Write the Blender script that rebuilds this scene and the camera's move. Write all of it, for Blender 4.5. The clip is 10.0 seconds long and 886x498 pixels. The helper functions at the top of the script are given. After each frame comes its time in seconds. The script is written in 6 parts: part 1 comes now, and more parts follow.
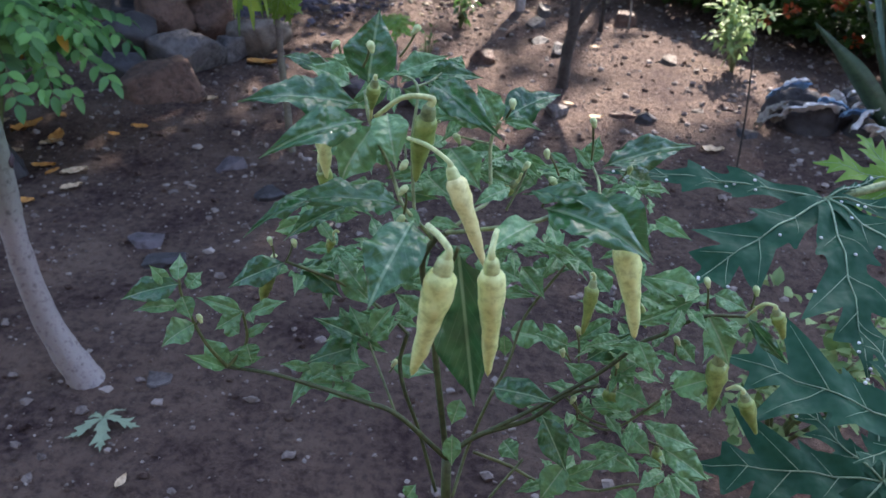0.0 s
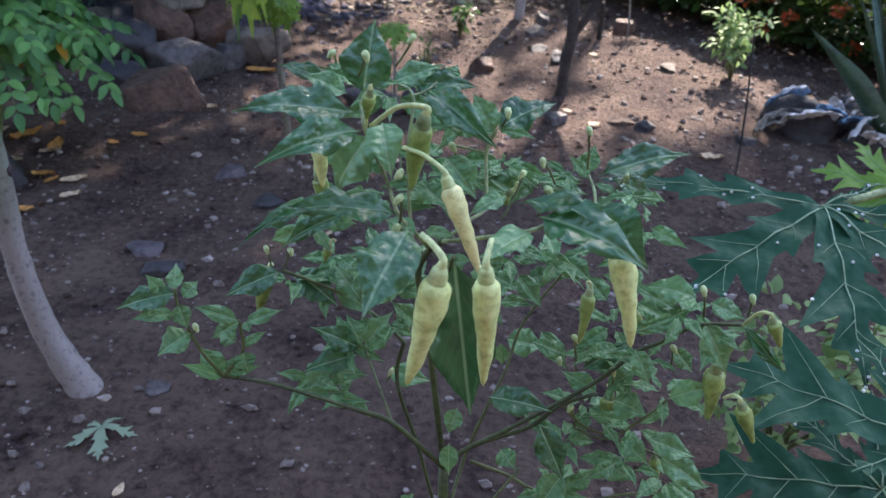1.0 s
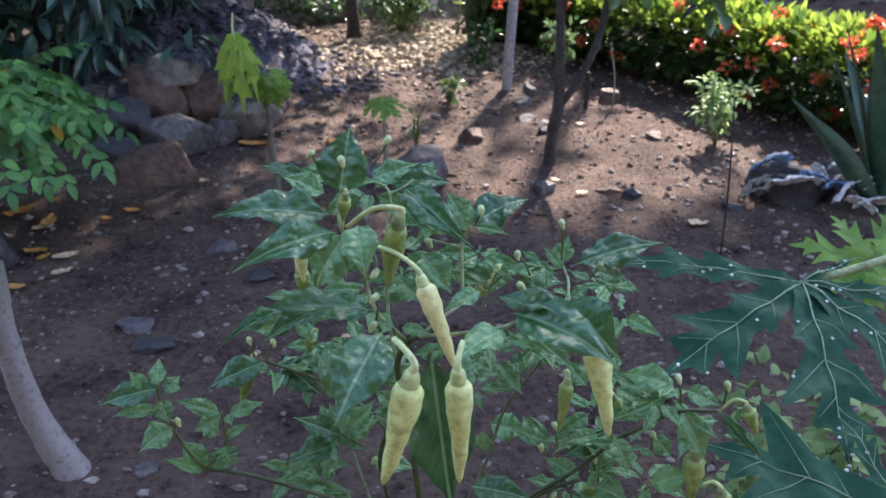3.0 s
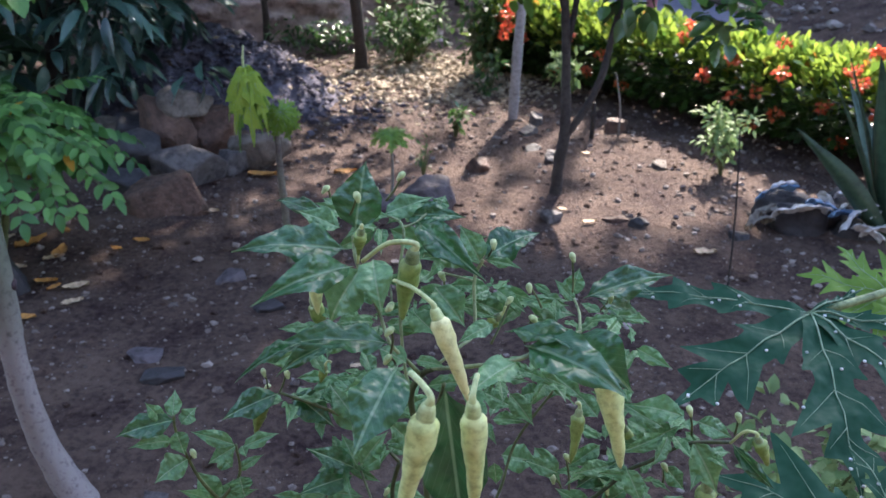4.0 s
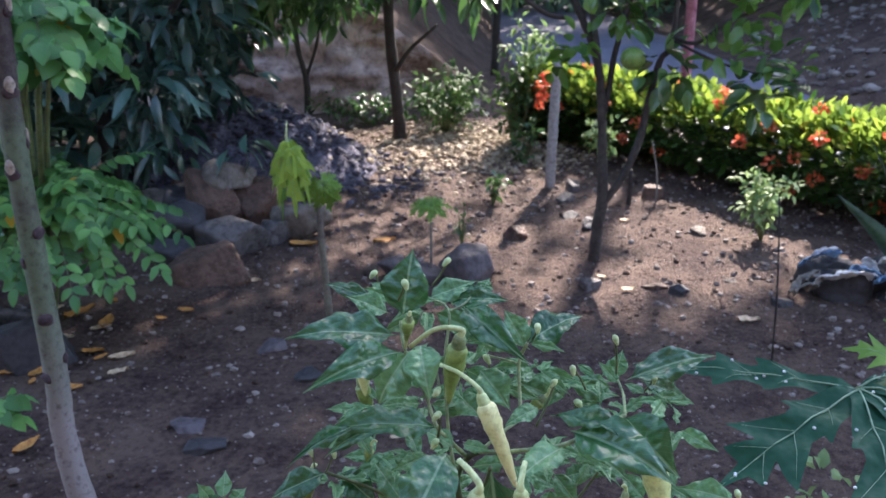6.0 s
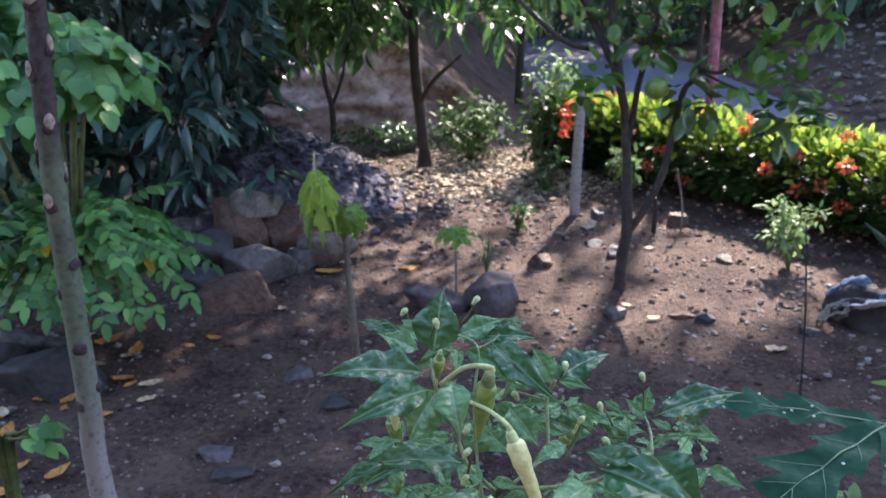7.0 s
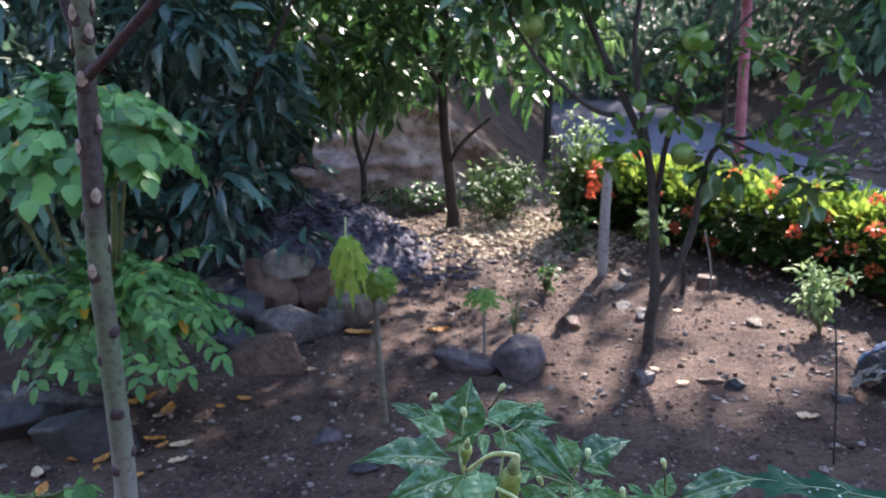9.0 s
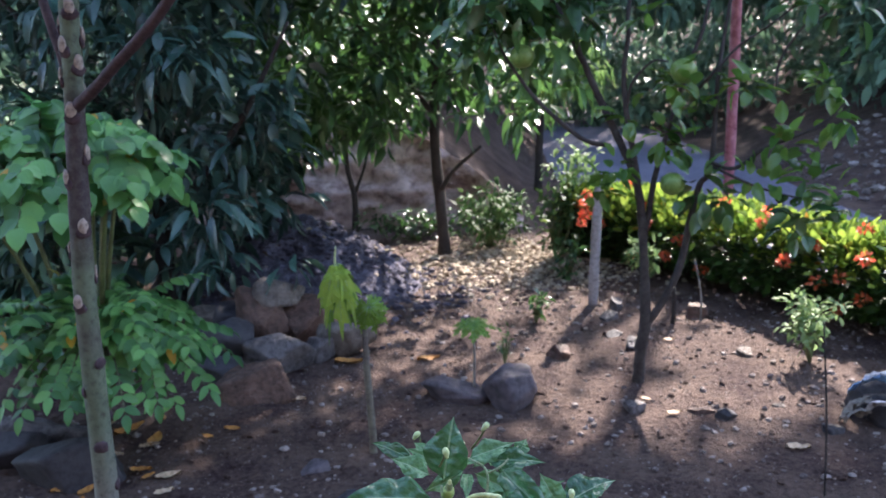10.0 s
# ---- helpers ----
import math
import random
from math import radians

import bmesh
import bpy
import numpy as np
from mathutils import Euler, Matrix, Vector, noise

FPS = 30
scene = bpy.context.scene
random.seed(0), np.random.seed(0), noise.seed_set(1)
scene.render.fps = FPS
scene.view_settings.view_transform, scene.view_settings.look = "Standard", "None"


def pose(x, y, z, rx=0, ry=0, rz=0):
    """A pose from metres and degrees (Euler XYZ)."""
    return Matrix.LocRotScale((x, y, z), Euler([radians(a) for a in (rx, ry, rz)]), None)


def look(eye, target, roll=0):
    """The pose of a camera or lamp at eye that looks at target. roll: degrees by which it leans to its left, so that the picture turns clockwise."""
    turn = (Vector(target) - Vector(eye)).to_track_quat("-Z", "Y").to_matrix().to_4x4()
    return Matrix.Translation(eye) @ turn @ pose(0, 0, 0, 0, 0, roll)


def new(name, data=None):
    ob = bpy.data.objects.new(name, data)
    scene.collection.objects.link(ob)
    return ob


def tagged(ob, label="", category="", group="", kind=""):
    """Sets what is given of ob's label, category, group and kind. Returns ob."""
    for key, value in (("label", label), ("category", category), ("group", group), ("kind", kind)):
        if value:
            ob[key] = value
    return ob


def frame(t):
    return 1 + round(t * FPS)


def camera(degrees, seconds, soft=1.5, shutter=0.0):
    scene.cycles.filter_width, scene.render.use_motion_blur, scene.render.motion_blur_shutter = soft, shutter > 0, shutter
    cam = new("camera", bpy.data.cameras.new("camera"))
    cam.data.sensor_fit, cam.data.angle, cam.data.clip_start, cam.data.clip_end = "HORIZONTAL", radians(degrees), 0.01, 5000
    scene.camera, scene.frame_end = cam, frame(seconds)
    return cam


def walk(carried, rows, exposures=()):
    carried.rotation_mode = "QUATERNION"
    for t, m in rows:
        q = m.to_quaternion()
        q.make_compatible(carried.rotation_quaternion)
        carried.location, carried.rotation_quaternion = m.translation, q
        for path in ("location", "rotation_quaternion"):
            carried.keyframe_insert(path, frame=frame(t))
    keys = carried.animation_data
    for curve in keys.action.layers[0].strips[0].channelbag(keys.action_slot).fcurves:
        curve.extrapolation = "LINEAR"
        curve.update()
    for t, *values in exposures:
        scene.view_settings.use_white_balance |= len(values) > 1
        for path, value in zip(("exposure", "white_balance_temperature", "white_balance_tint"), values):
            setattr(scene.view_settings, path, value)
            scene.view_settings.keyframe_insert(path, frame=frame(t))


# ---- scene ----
cam = camera(56.5, 10.0, soft=1.5)
cam.data.dof.use_dof = True
cam.data.dof.focus_distance = 0.72
cam.data.dof.aperture_fstop = 15.0
PATH = [
    (0, (0.012, 0.122, 1.152), (-0.035, 1.823, 0.101), 2.0),
    (0.5, (0.012, 0.122, 1.151), (-0.038, 1.827, 0.106), 2.0),
    (1, (0.015, 0.123, 1.153), (-0.033, 1.833, 0.117), 1.9),
    (1.5, (0.019, 0.123, 1.158), (-0.026, 1.84, 0.134), 1.7),
    (2, (0.025, 0.124, 1.164), (-0.015, 1.852, 0.156), 1.6),
    (2.5, (0.03, 0.127, 1.171), (-0.002, 1.876, 0.202), 1.5),
    (3, (0.028, 0.123, 1.18), (-0.014, 1.907, 0.278), 1.1),
    (4.5, (0.022, 0.113, 1.192), (-0.049, 1.937, 0.375), 0.6),
    (5, (0.022, 0.111, 1.199), (-0.072, 1.953, 0.426), 0.2),
    (5.5, (0.019, 0.107, 1.206), (-0.103, 1.965, 0.475), -0.2),
    (7, (0.014, 0.092, 1.225), (-0.196, 1.976, 0.587), -1.2),
    (7.5, (0.01, 0.068, 1.244), (-0.227, 1.961, 0.642), -1.2),
    (8, (0.011, 0.066, 1.253), (-0.25, 1.966, 0.684), -1.4),
    (8.5, (0.015, 0.065, 1.261), (-0.261, 1.972, 0.723), -1.5),
    (9, (0.018, 0.065, 1.264), (-0.262, 1.979, 0.755), -1.5),
    (9.5, (0.019, 0.067, 1.267), (-0.253, 1.989, 0.785), -1.3),
    (10, (0.025, 0.07, 1.273), (-0.237, 2.001, 0.825), -1.2),
]
walk(cam, [(t, look(eye, target, roll)) for t, eye, target, roll in PATH], exposures=[(0.0, 2.54, 6680, 17), (5.0, 2.54, 6560, 18), (10.0, 2.58, 6420, 19)])

# world and sun
world = bpy.data.worlds.new("world")
scene.world = world
world.use_nodes = True
sky = world.node_tree.nodes.new("ShaderNodeTexSky")
sky.sky_type, sky.sun_disc = "NISHITA", False
sky.dust_density = 1.0
sky.sun_elevation, sky.sun_rotation = radians(36), radians(16)
background = world.node_tree.nodes["Background"]
background.inputs["Strength"].default_value = 0.15
world.node_tree.links.new(sky.outputs[0], background.inputs["Color"])
sun = new("sun", bpy.data.lights.new("sun", "SUN"))
sun.data.energy, sun.data.angle, sun.data.color = 4.05, radians(1.2), (1.0, 0.93, 0.82)
sun.matrix_world = look((2.7, 9.4, 7.1), (0, 0, 0))


# ---- materials ----
def material(name):
    m = bpy.data.materials.new(name)
    m.use_nodes = True
    t = m.node_tree
    return m, t, t.nodes["Principled BSDF"]


def node(t, kind, **values):
    n = t.nodes.new("ShaderNode" + kind)
    for key, value in values.items():
        n.inputs[key].default_value = value
    return n


def maths(t, op, a, b=None):
    n = t.nodes.new("ShaderNodeMath")
    n.operation = op
    for i, v in enumerate((a, b)):
        if v is None:
            continue
        if isinstance(v, (int, float)):
            n.inputs[i].default_value = v
        else:
            t.links.new(v, n.inputs[i])
    return n.outputs[0]


def blend(t, factor, a, b):
    n = t.nodes.new("ShaderNodeMix")
    n.data_type = "RGBA"
    for socket, v in ((n.inputs[0], factor), (n.inputs[6], a), (n.inputs[7], b)):
        if isinstance(v, (int, float)):
            socket.default_value = v
        elif isinstance(v, tuple):
            socket.default_value = (*v, 1)
        else:
            t.links.new(v, socket)
    return n.outputs[2]


def ramp(t, value, low, high):
    n = t.nodes.new("ShaderNodeMapRange")
    t.links.new(value, n.inputs[0])
    n.inputs[1].default_value, n.inputs[2].default_value = low, high
    return n.outputs[0]


def noise_of(t, scale, detail=4.0, rough=0.6, vector=None):
    n = node(t, "TexNoise", Scale=scale, Detail=detail, Roughness=rough)
    if vector is None:
        vector = t.nodes.new("ShaderNodeTexCoord").outputs["Object"]
    t.links.new(vector, n.inputs["Vector"])
    return n.outputs[0]


def rough_surface(name, dark, light, coarse, fine, roughness=0.8, bump=0.5, depth=0.01, spread=None, gloss=0.5):
    """Two scales of noise in colour, one in relief; spread: a third colour, by piece."""
    m, t, b = material(name)
    big, small = noise_of(t, coarse, 5), noise_of(t, fine, 6, 0.7)
    mix = blend(t, ramp(t, big, 0.35, 0.68), dark, light)
    mix = blend(t, maths(t, "MULTIPLY", ramp(t, small, 0.4, 0.75), 0.5), mix, tuple(min(1, c * 1.5) for c in light))
    mix = blend(t, maths(t, "MULTIPLY", ramp(t, small, 0.5, 0.28), 0.6), mix, tuple(c * 0.55 for c in dark))
    if spread:
        info = t.nodes.new("ShaderNodeNewGeometry")
        mix = blend(t, ramp(t, info.outputs["Random Per Island"], 0.3, 1.0), mix, spread)
    t.links.new(mix, b.inputs["Base Color"])
    b.inputs["Roughness"].default_value = roughness
    b.inputs["Specular IOR Level"].default_value = gloss
    bp = node(t, "Bump", Strength=bump, Distance=depth)
    t.links.new(maths(t, "ADD", maths(t, "MULTIPLY", small, 0.6), big), bp.inputs["Height"])
    t.links.new(bp.outputs[0], b.inputs["Normal"])
    return m


def through_light(t, shader, color, share):
    """Adds light that comes through a thin leaf."""
    tl, mx = t.nodes.new("ShaderNodeBsdfTranslucent"), t.nodes.new("ShaderNodeMixShader")
    mx.inputs[0].default_value = share
    t.links.new(color, tl.inputs[0])
    t.links.new(shader.outputs[0], mx.inputs[1])
    t.links.new(tl.outputs[0], mx.inputs[2])
    t.links.new(mx.outputs[0], t.nodes["Material Output"].inputs[0])


def blade_material(name, dark, light, vein, roughness, wet=0.0, veins=9.0, relief=0.0028, share=0.25, zoom=1.0):
    """A single leaf of unit length along x, with midrib, side veins and quilted relief."""
    m, t, b = material(name)
    co = t.nodes.new("ShaderNodeTexCoord").outputs["Object"]
    sep = t.nodes.new("ShaderNodeSeparateXYZ")
    t.links.new(co, sep.inputs[0])
    side = maths(t, "ABSOLUTE", sep.outputs[1])
    info = t.nodes.new("ShaderNodeObjectInfo")
    rib = ramp(t, side, 0.034, 0.012)
    wave = maths(t, "FRACT", maths(t, "MULTIPLY", maths(t, "SUBTRACT", sep.outputs[0], maths(t, "MULTIPLY", side, 0.8)), veins))
    tri = maths(t, "ABSOLUTE", maths(t, "SUBTRACT", wave, 0.5))
    lateral = ramp(t, tri, 0.06, 0.0)
    flat = t.nodes.new("ShaderNodeVectorMath")
    flat.operation = "MULTIPLY"
    flat.inputs[1].default_value = (zoom, 0.45 * zoom, 0.3 * zoom) if zoom == 1 else (zoom, zoom, zoom)
    t.links.new(co, flat.inputs[0])
    even = flat.outputs[0]
    big, small = noise_of(t, 5, 4, 0.6, even), noise_of(t, 24, 3, 0.5, even)
    base = blend(t, ramp(t, big, 0.1, 0.9), dark, light)
    base = blend(t, maths(t, "MULTIPLY", info.outputs["Random"], 0.4), base, light)
    base = blend(t, maths(t, "MULTIPLY", ramp(t, small, 0.55, 0.75), 0.16), base, tuple(c * 0.45 for c in dark))
    if zoom == 1:
        base = blend(t, maths(t, "MULTIPLY", lateral, 0.2), base, vein)
        base = blend(t, maths(t, "MULTIPLY", rib, 0.75), base, vein)
    t.links.new(base, b.inputs["Base Color"])
    t.links.new(maths(t, "ADD", maths(t, "MULTIPLY", ramp(t, small, 0.35, 0.7), 0.3), roughness), b.inputs["Roughness"])
    b.inputs["Coat Weight"].default_value = wet
    b.inputs["Coat Roughness"].default_value = 0.2
    b.inputs["Coat IOR"].default_value = 1.52
    b.inputs["Specular IOR Level"].default_value = 0.4 - 0.1 * wet if zoom == 1 else 0.25
    bp = node(t, "Bump", Strength=1.0, Distance=relief)
    quilt = noise_of(t, 14.0, 1.0, 0.3, even)
    h = maths(t, "ADD", maths(t, "MULTIPLY", quilt, 1.4), maths(t, "MULTIPLY", tri, 0.05))
    t.links.new(maths(t, "SUBTRACT", h, maths(t, "MULTIPLY", rib, 0.15)), bp.inputs["Height"])
    t.links.new(bp.outputs[0], b.inputs["Normal"])
    t.links.new(bp.outputs[0], b.inputs["Coat Normal"])
    through_light(t, b, base, share)
    return m


def foliage(name, dark, light, roughness=0.45, share=0.3, odd=None, gloss=0.5):
    """Leaves of a crown, varied leaf by leaf and clump by clump."""
    m, t, b = material(name)
    info = t.nodes.new("ShaderNodeNewGeometry")
    one = info.outputs["Random Per Island"]
    big = noise_of(t, 2.5, 3)
    base = blend(t, ramp(t, maths(t, "ADD", maths(t, "MULTIPLY", one, 0.6), maths(t, "MULTIPLY", big, 0.6)), 0.25, 0.95), dark, light)
    if odd:
        base = blend(t, ramp(t, one, 0.98, 0.99), base, odd)
    t.links.new(base, b.inputs["Base Color"])
    b.inputs["Roughness"].default_value = roughness
    b.inputs["Specular IOR Level"].default_value = gloss
    bp = node(t, "Bump", Strength=0.3, Distance=0.01)
    t.links.new(noise_of(t, 60, 3), bp.inputs["Height"])
    t.links.new(bp.outputs[0], b.inputs["Normal"])
    through_light(t, b, base, share)
    return m


SOIL = rough_surface("dark_soil", (0.034, 0.020, 0.021), (0.125, 0.088, 0.070), 4.5, 48, 0.95, 1.0, 0.03, gloss=0.15)
HEAP = rough_surface("ashy_soil", (0.036, 0.034, 0.046), (0.145, 0.137, 0.172), 6, 45, 0.95, 1.0, 0.02, gloss=0.15)
BANK = rough_surface("cut_earth", (0.17, 0.10, 0.095), (0.58, 0.44, 0.42), 3.2, 14, 0.95, 1.0, 0.04, gloss=0.1)
PEBBLE = rough_surface("pebble", (0.07, 0.055, 0.052), (0.19, 0.155, 0.14), 14, 80, 0.85, 0.3, 0.003, spread=(0.30, 0.26, 0.235))
GRAVEL = rough_surface("pale_rubble", (0.15, 0.11, 0.075), (0.30, 0.235, 0.16), 9, 60, 0.9, 0.4, 0.004, spread=(0.46, 0.40, 0.30))
ROCK = rough_surface("grey_rock", (0.030, 0.025, 0.027), (0.165, 0.145, 0.142), 6, 34, 0.7, 1.0, 0.035)
ROCK_PURPLE = rough_surface("purple_rock", (0.036, 0.03, 0.036), (0.12, 0.10, 0.112), 7, 40, 0.75, 0.8, 0.012)
ROCK_BROWN = rough_surface("brown_rock", (0.030, 0.017, 0.014), (0.165, 0.094, 0.068), 5, 34, 0.75, 1.0, 0.035)
ROCK_TAN = rough_surface("tan_rock", (0.065, 0.052, 0.044), (0.215, 0.18, 0.15), 6, 34, 0.8, 1.0, 0.03)
ROCK_DARK = rough_surface("dark_rock", (0.014, 0.014, 0.017), (0.045, 0.042, 0.048), 6, 42, 0.7, 0.6, 0.012)
ASPHALT = rough_surface("asphalt", (0.10, 0.10, 0.128), (0.155, 0.155, 0.195), 0.9, 120, 0.95, 0.4, 0.004, gloss=0.1)
BARK = rough_surface("brown_bark", (0.014, 0.011, 0.010), (0.045, 0.036, 0.032), 12, 70, 0.85, 0.8, 0.006)
BARK_GREY = rough_surface("grey_bark", (0.11, 0.10, 0.09), (0.30, 0.28, 0.25), 10, 60, 0.8, 0.7, 0.005)
CITRUS_BARK = rough_surface("citrus_bark", (0.015, 0.012, 0.011), (0.065, 0.055, 0.050), 9, 60, 0.85, 0.8, 0.005)
PAPAYA_BARK = rough_surface("papaya_bark", (0.075, 0.052, 0.056), (0.19, 0.195, 0.135), 4, 50, 0.7, 0.6, 0.004)
def papaya_bark():
    """Green-grey bark with purplish brown lengths and fine cracks."""
    m, t, b = material("papaya_bark")
    co = t.nodes.new("ShaderNodeTexCoord").outputs["Object"]
    long = t.nodes.new("ShaderNodeMapping")
    long.inputs["Scale"].default_value = (0.35, 0.35, 1.0)
    t.links.new(co, long.inputs[0])
    stretch, small = noise_of(t, 4.5, 3, 0.5, long.outputs[0]), noise_of(t, 70, 5, 0.7)
    sep = t.nodes.new("ShaderNodeSeparateXYZ")
    t.links.new(co, sep.inputs[0])
    high = maths(t, "ADD", sep.outputs[2], maths(t, "MULTIPLY", maths(t, "SUBTRACT", stretch, 0.5), 0.35))
    aged = maths(t, "MULTIPLY", ramp(t, high, 0.90, 0.98), ramp(t, high, 1.27, 1.20))
    base = blend(t, aged, (0.10, 0.135, 0.085), (0.042, 0.029, 0.034))
    base = blend(t, maths(t, "MULTIPLY", ramp(t, stretch, 0.58, 0.68), 0.6), base, (0.06, 0.042, 0.046))
    foot = maths(t, "ADD", sep.outputs[2], maths(t, "MULTIPLY", stretch, 0.3))
    base = blend(t, ramp(t, foot, 0.75, 0.45), base, (0.27, 0.235, 0.235))
    base = blend(t, maths(t, "MULTIPLY", ramp(t, small, 0.45, 0.75), 0.3), base, (0.20, 0.22, 0.165))
    base = blend(t, maths(t, "MULTIPLY", ramp(t, small, 0.48, 0.3), 0.7), base, (0.03, 0.022, 0.024))
    t.links.new(base, b.inputs["Base Color"])
    b.inputs["Roughness"].default_value = 0.7
    bp = node(t, "Bump", Strength=0.8, Distance=0.004)
    t.links.new(small, bp.inputs["Height"])
    t.links.new(bp.outputs[0], b.inputs["Normal"])
    return m


TALL_BARK = papaya_bark()
SCAR = rough_surface("leaf_scar", (0.20, 0.16, 0.13), (0.36, 0.30, 0.26), 40, 120, 0.8, 0.5, 0.002)
SCAR_DARK = rough_surface("scar_rim", (0.028, 0.016, 0.022), (0.07, 0.045, 0.052), 40, 120, 0.8, 0.5, 0.002)
PALE_STEM = rough_surface("pale_stem", (0.10, 0.15, 0.06), (0.26, 0.33, 0.16), 40, 160, 0.5, 0.3, 0.0008)
TWIG = rough_surface("green_twig", (0.045, 0.065, 0.022), (0.12, 0.15, 0.055), 30, 160, 0.5, 0.3, 0.001)
STEM_DARK = rough_surface("old_stem", (0.026, 0.042, 0.016), (0.065, 0.09, 0.032), 40, 200, 0.55, 0.4, 0.001)
STALK = rough_surface("pale_stalk", (0.38, 0.47, 0.19), (0.52, 0.60, 0.30), 60, 200, 0.4, 0.2, 0.0006)
FRUIT = rough_surface("pale_fruit", (0.50, 0.60, 0.21), (0.62, 0.70, 0.32), 25, 160, 0.36, 0.08, 0.0006)
FRUIT_YELLOW = rough_surface("yellow_fruit", (0.62, 0.60, 0.25), (0.72, 0.69, 0.36), 25, 160, 0.36, 0.08, 0.0006)
FRUIT_GREEN = rough_surface("green_fruit", (0.13, 0.21, 0.045), (0.26, 0.34, 0.105), 45, 160, 0.35, 0.12, 0.0008)
BUD = rough_surface("pale_bud", (0.24, 0.36, 0.13), (0.46, 0.54, 0.28), 80, 220, 0.5, 0.2, 0.0005)
CHILLI_LEAF = blade_material("chilli_leaf", (0.008, 0.050, 0.022), (0.052, 0.19, 0.058), (0.25, 0.42, 0.22), 0.33, 1.0, relief=0.0014, share=0.32)
CHILLI_YOUNG = blade_material("young_chilli_leaf", (0.034, 0.125, 0.046), (0.19, 0.40, 0.155), (0.28, 0.42, 0.22), 0.36, 0.7, relief=0.0010, share=0.3)
PAPAYA_LEAF = blade_material("papaya_leaf", (0.004, 0.040, 0.021), (0.014, 0.082, 0.040), (0.05, 0.14, 0.075), 0.5, 0.0, relief=0.0026, share=0.12, zoom=4.5)
PAPAYA_BRIGHT = blade_material("young_papaya_leaf", (0.09, 0.22, 0.035), (0.19, 0.33, 0.05), (0.3, 0.42, 0.15), 0.45, 0.05, zoom=4.5)
PAPAYA_PALE = blade_material("wilted_papaya_leaf", (0.17, 0.25, 0.16), (0.30, 0.38, 0.27), (0.4, 0.45, 0.35), 0.6, 0.0, relief=0.001, zoom=6.0)
PAPAYA_SICK = blade_material("yellowing_papaya_leaf", (0.16, 0.34, 0.05), (0.42, 0.52, 0.08), (0.35, 0.45, 0.18), 0.5, 0.0, share=0.35, zoom=5.0)
VEIN = rough_surface("leaf_vein", (0.13, 0.22, 0.13), (0.23, 0.34, 0.21), 30, 90, 0.45, 0.1, 0.0005)
MANGO = foliage("dark_tree_leaves", (0.008, 0.030, 0.024), (0.075, 0.165, 0.125), 0.28, 0.12, gloss=0.6)
BACK_LEAF = foliage("back_tree_leaves", (0.013, 0.045, 0.017), (0.095, 0.21, 0.055), 0.4, 0.35)
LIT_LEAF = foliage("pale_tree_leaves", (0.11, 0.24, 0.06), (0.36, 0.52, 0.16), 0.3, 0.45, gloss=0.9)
BUSH = foliage("fresh_bush_leaves", (0.018, 0.10, 0.026), (0.19, 0.46, 0.125), 0.4, 0.34, odd=(0.55, 0.30, 0.03))
CITRUS_LOW = foliage("young_citrus_leaves", (0.035, 0.11, 0.025), (0.17, 0.33, 0.06), 0.25, 0.42, gloss=0.8)
CITRUS = foliage("citrus_leaves", (0.02, 0.065, 0.022), (0.095, 0.21, 0.055), 0.25, 0.3, gloss=0.8)
# Hedge leaf in two copies: shade painted dark here, sunlit top bright below.
HEDGE_SHADE = foliage("shaded_hedge_leaves", (0.008, 0.026, 0.008), (0.05, 0.12, 0.022), 0.4, 0.12)
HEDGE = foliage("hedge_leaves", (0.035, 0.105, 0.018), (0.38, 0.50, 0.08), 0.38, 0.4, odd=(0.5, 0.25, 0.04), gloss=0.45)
WOODS = foliage("woodland_leaves", (0.04, 0.095, 0.06), (0.21, 0.35, 0.22), 0.5, 0.25)
HERB = foliage("pale_herb_leaves", (0.09, 0.18, 0.06), (0.32, 0.44, 0.20), 0.6, 0.3, gloss=0.2)
BORDER = foliage("border_leaves", (0.02, 0.052, 0.018), (0.09, 0.165, 0.055), 0.6, 0.22, gloss=0.15)
PETAL = foliage("red_petals", (0.60, 0.075, 0.035), (0.82, 0.25, 0.12), 0.5, 0.3)
DRY = rough_surface("dry_leaf", (0.34, 0.14, 0.03), (0.50, 0.25, 0.06), 20, 90, 0.7, 0.3, 0.002)
DRY_PALE = rough_surface("pale_dry_leaf", (0.42, 0.30, 0.18), (0.62, 0.48, 0.33), 20, 90, 0.75, 0.3, 0.002)
POST = rough_surface("weathered_post", (0.22, 0.20, 0.20), (0.36, 0.34, 0.34), 8, 60, 0.85, 0.5, 0.003)
RED = rough_surface("faded_red_paint", (0.22, 0.04, 0.06), (0.46, 0.18, 0.22), 9, 30, 0.6, 0.3, 0.002)
AGAVE = rough_surface("agave_green", (0.022, 0.055, 0.034), (0.05, 0.105, 0.06), 8, 40, 0.5, 0.3, 0.003)
PLASTIC = rough_surface("white_plastic", (0.40, 0.39, 0.41), (0.80, 0.79, 0.80), 11, 60, 0.35, 0.4, 0.004)
PLASTIC_BLUE = rough_surface("blue_plastic", (0.05, 0.12, 0.34), (0.22, 0.42, 0.62), 9, 60, 0.4, 0.4, 0.004)
CITRUS_FRUIT = rough_surface("citrus_skin", (0.10, 0.19, 0.04), (0.19, 0.29, 0.07), 20, 160, 0.4, 0.3, 0.001)
WATER, _tree, _bsdf = material("water_drop")
_bsdf.inputs["Transmission Weight"].default_value = 0.35
_bsdf.inputs["Base Color"].default_value = (0.9, 0.95, 0.95, 1)
_bsdf.inputs["Roughness"].default_value = 0.02
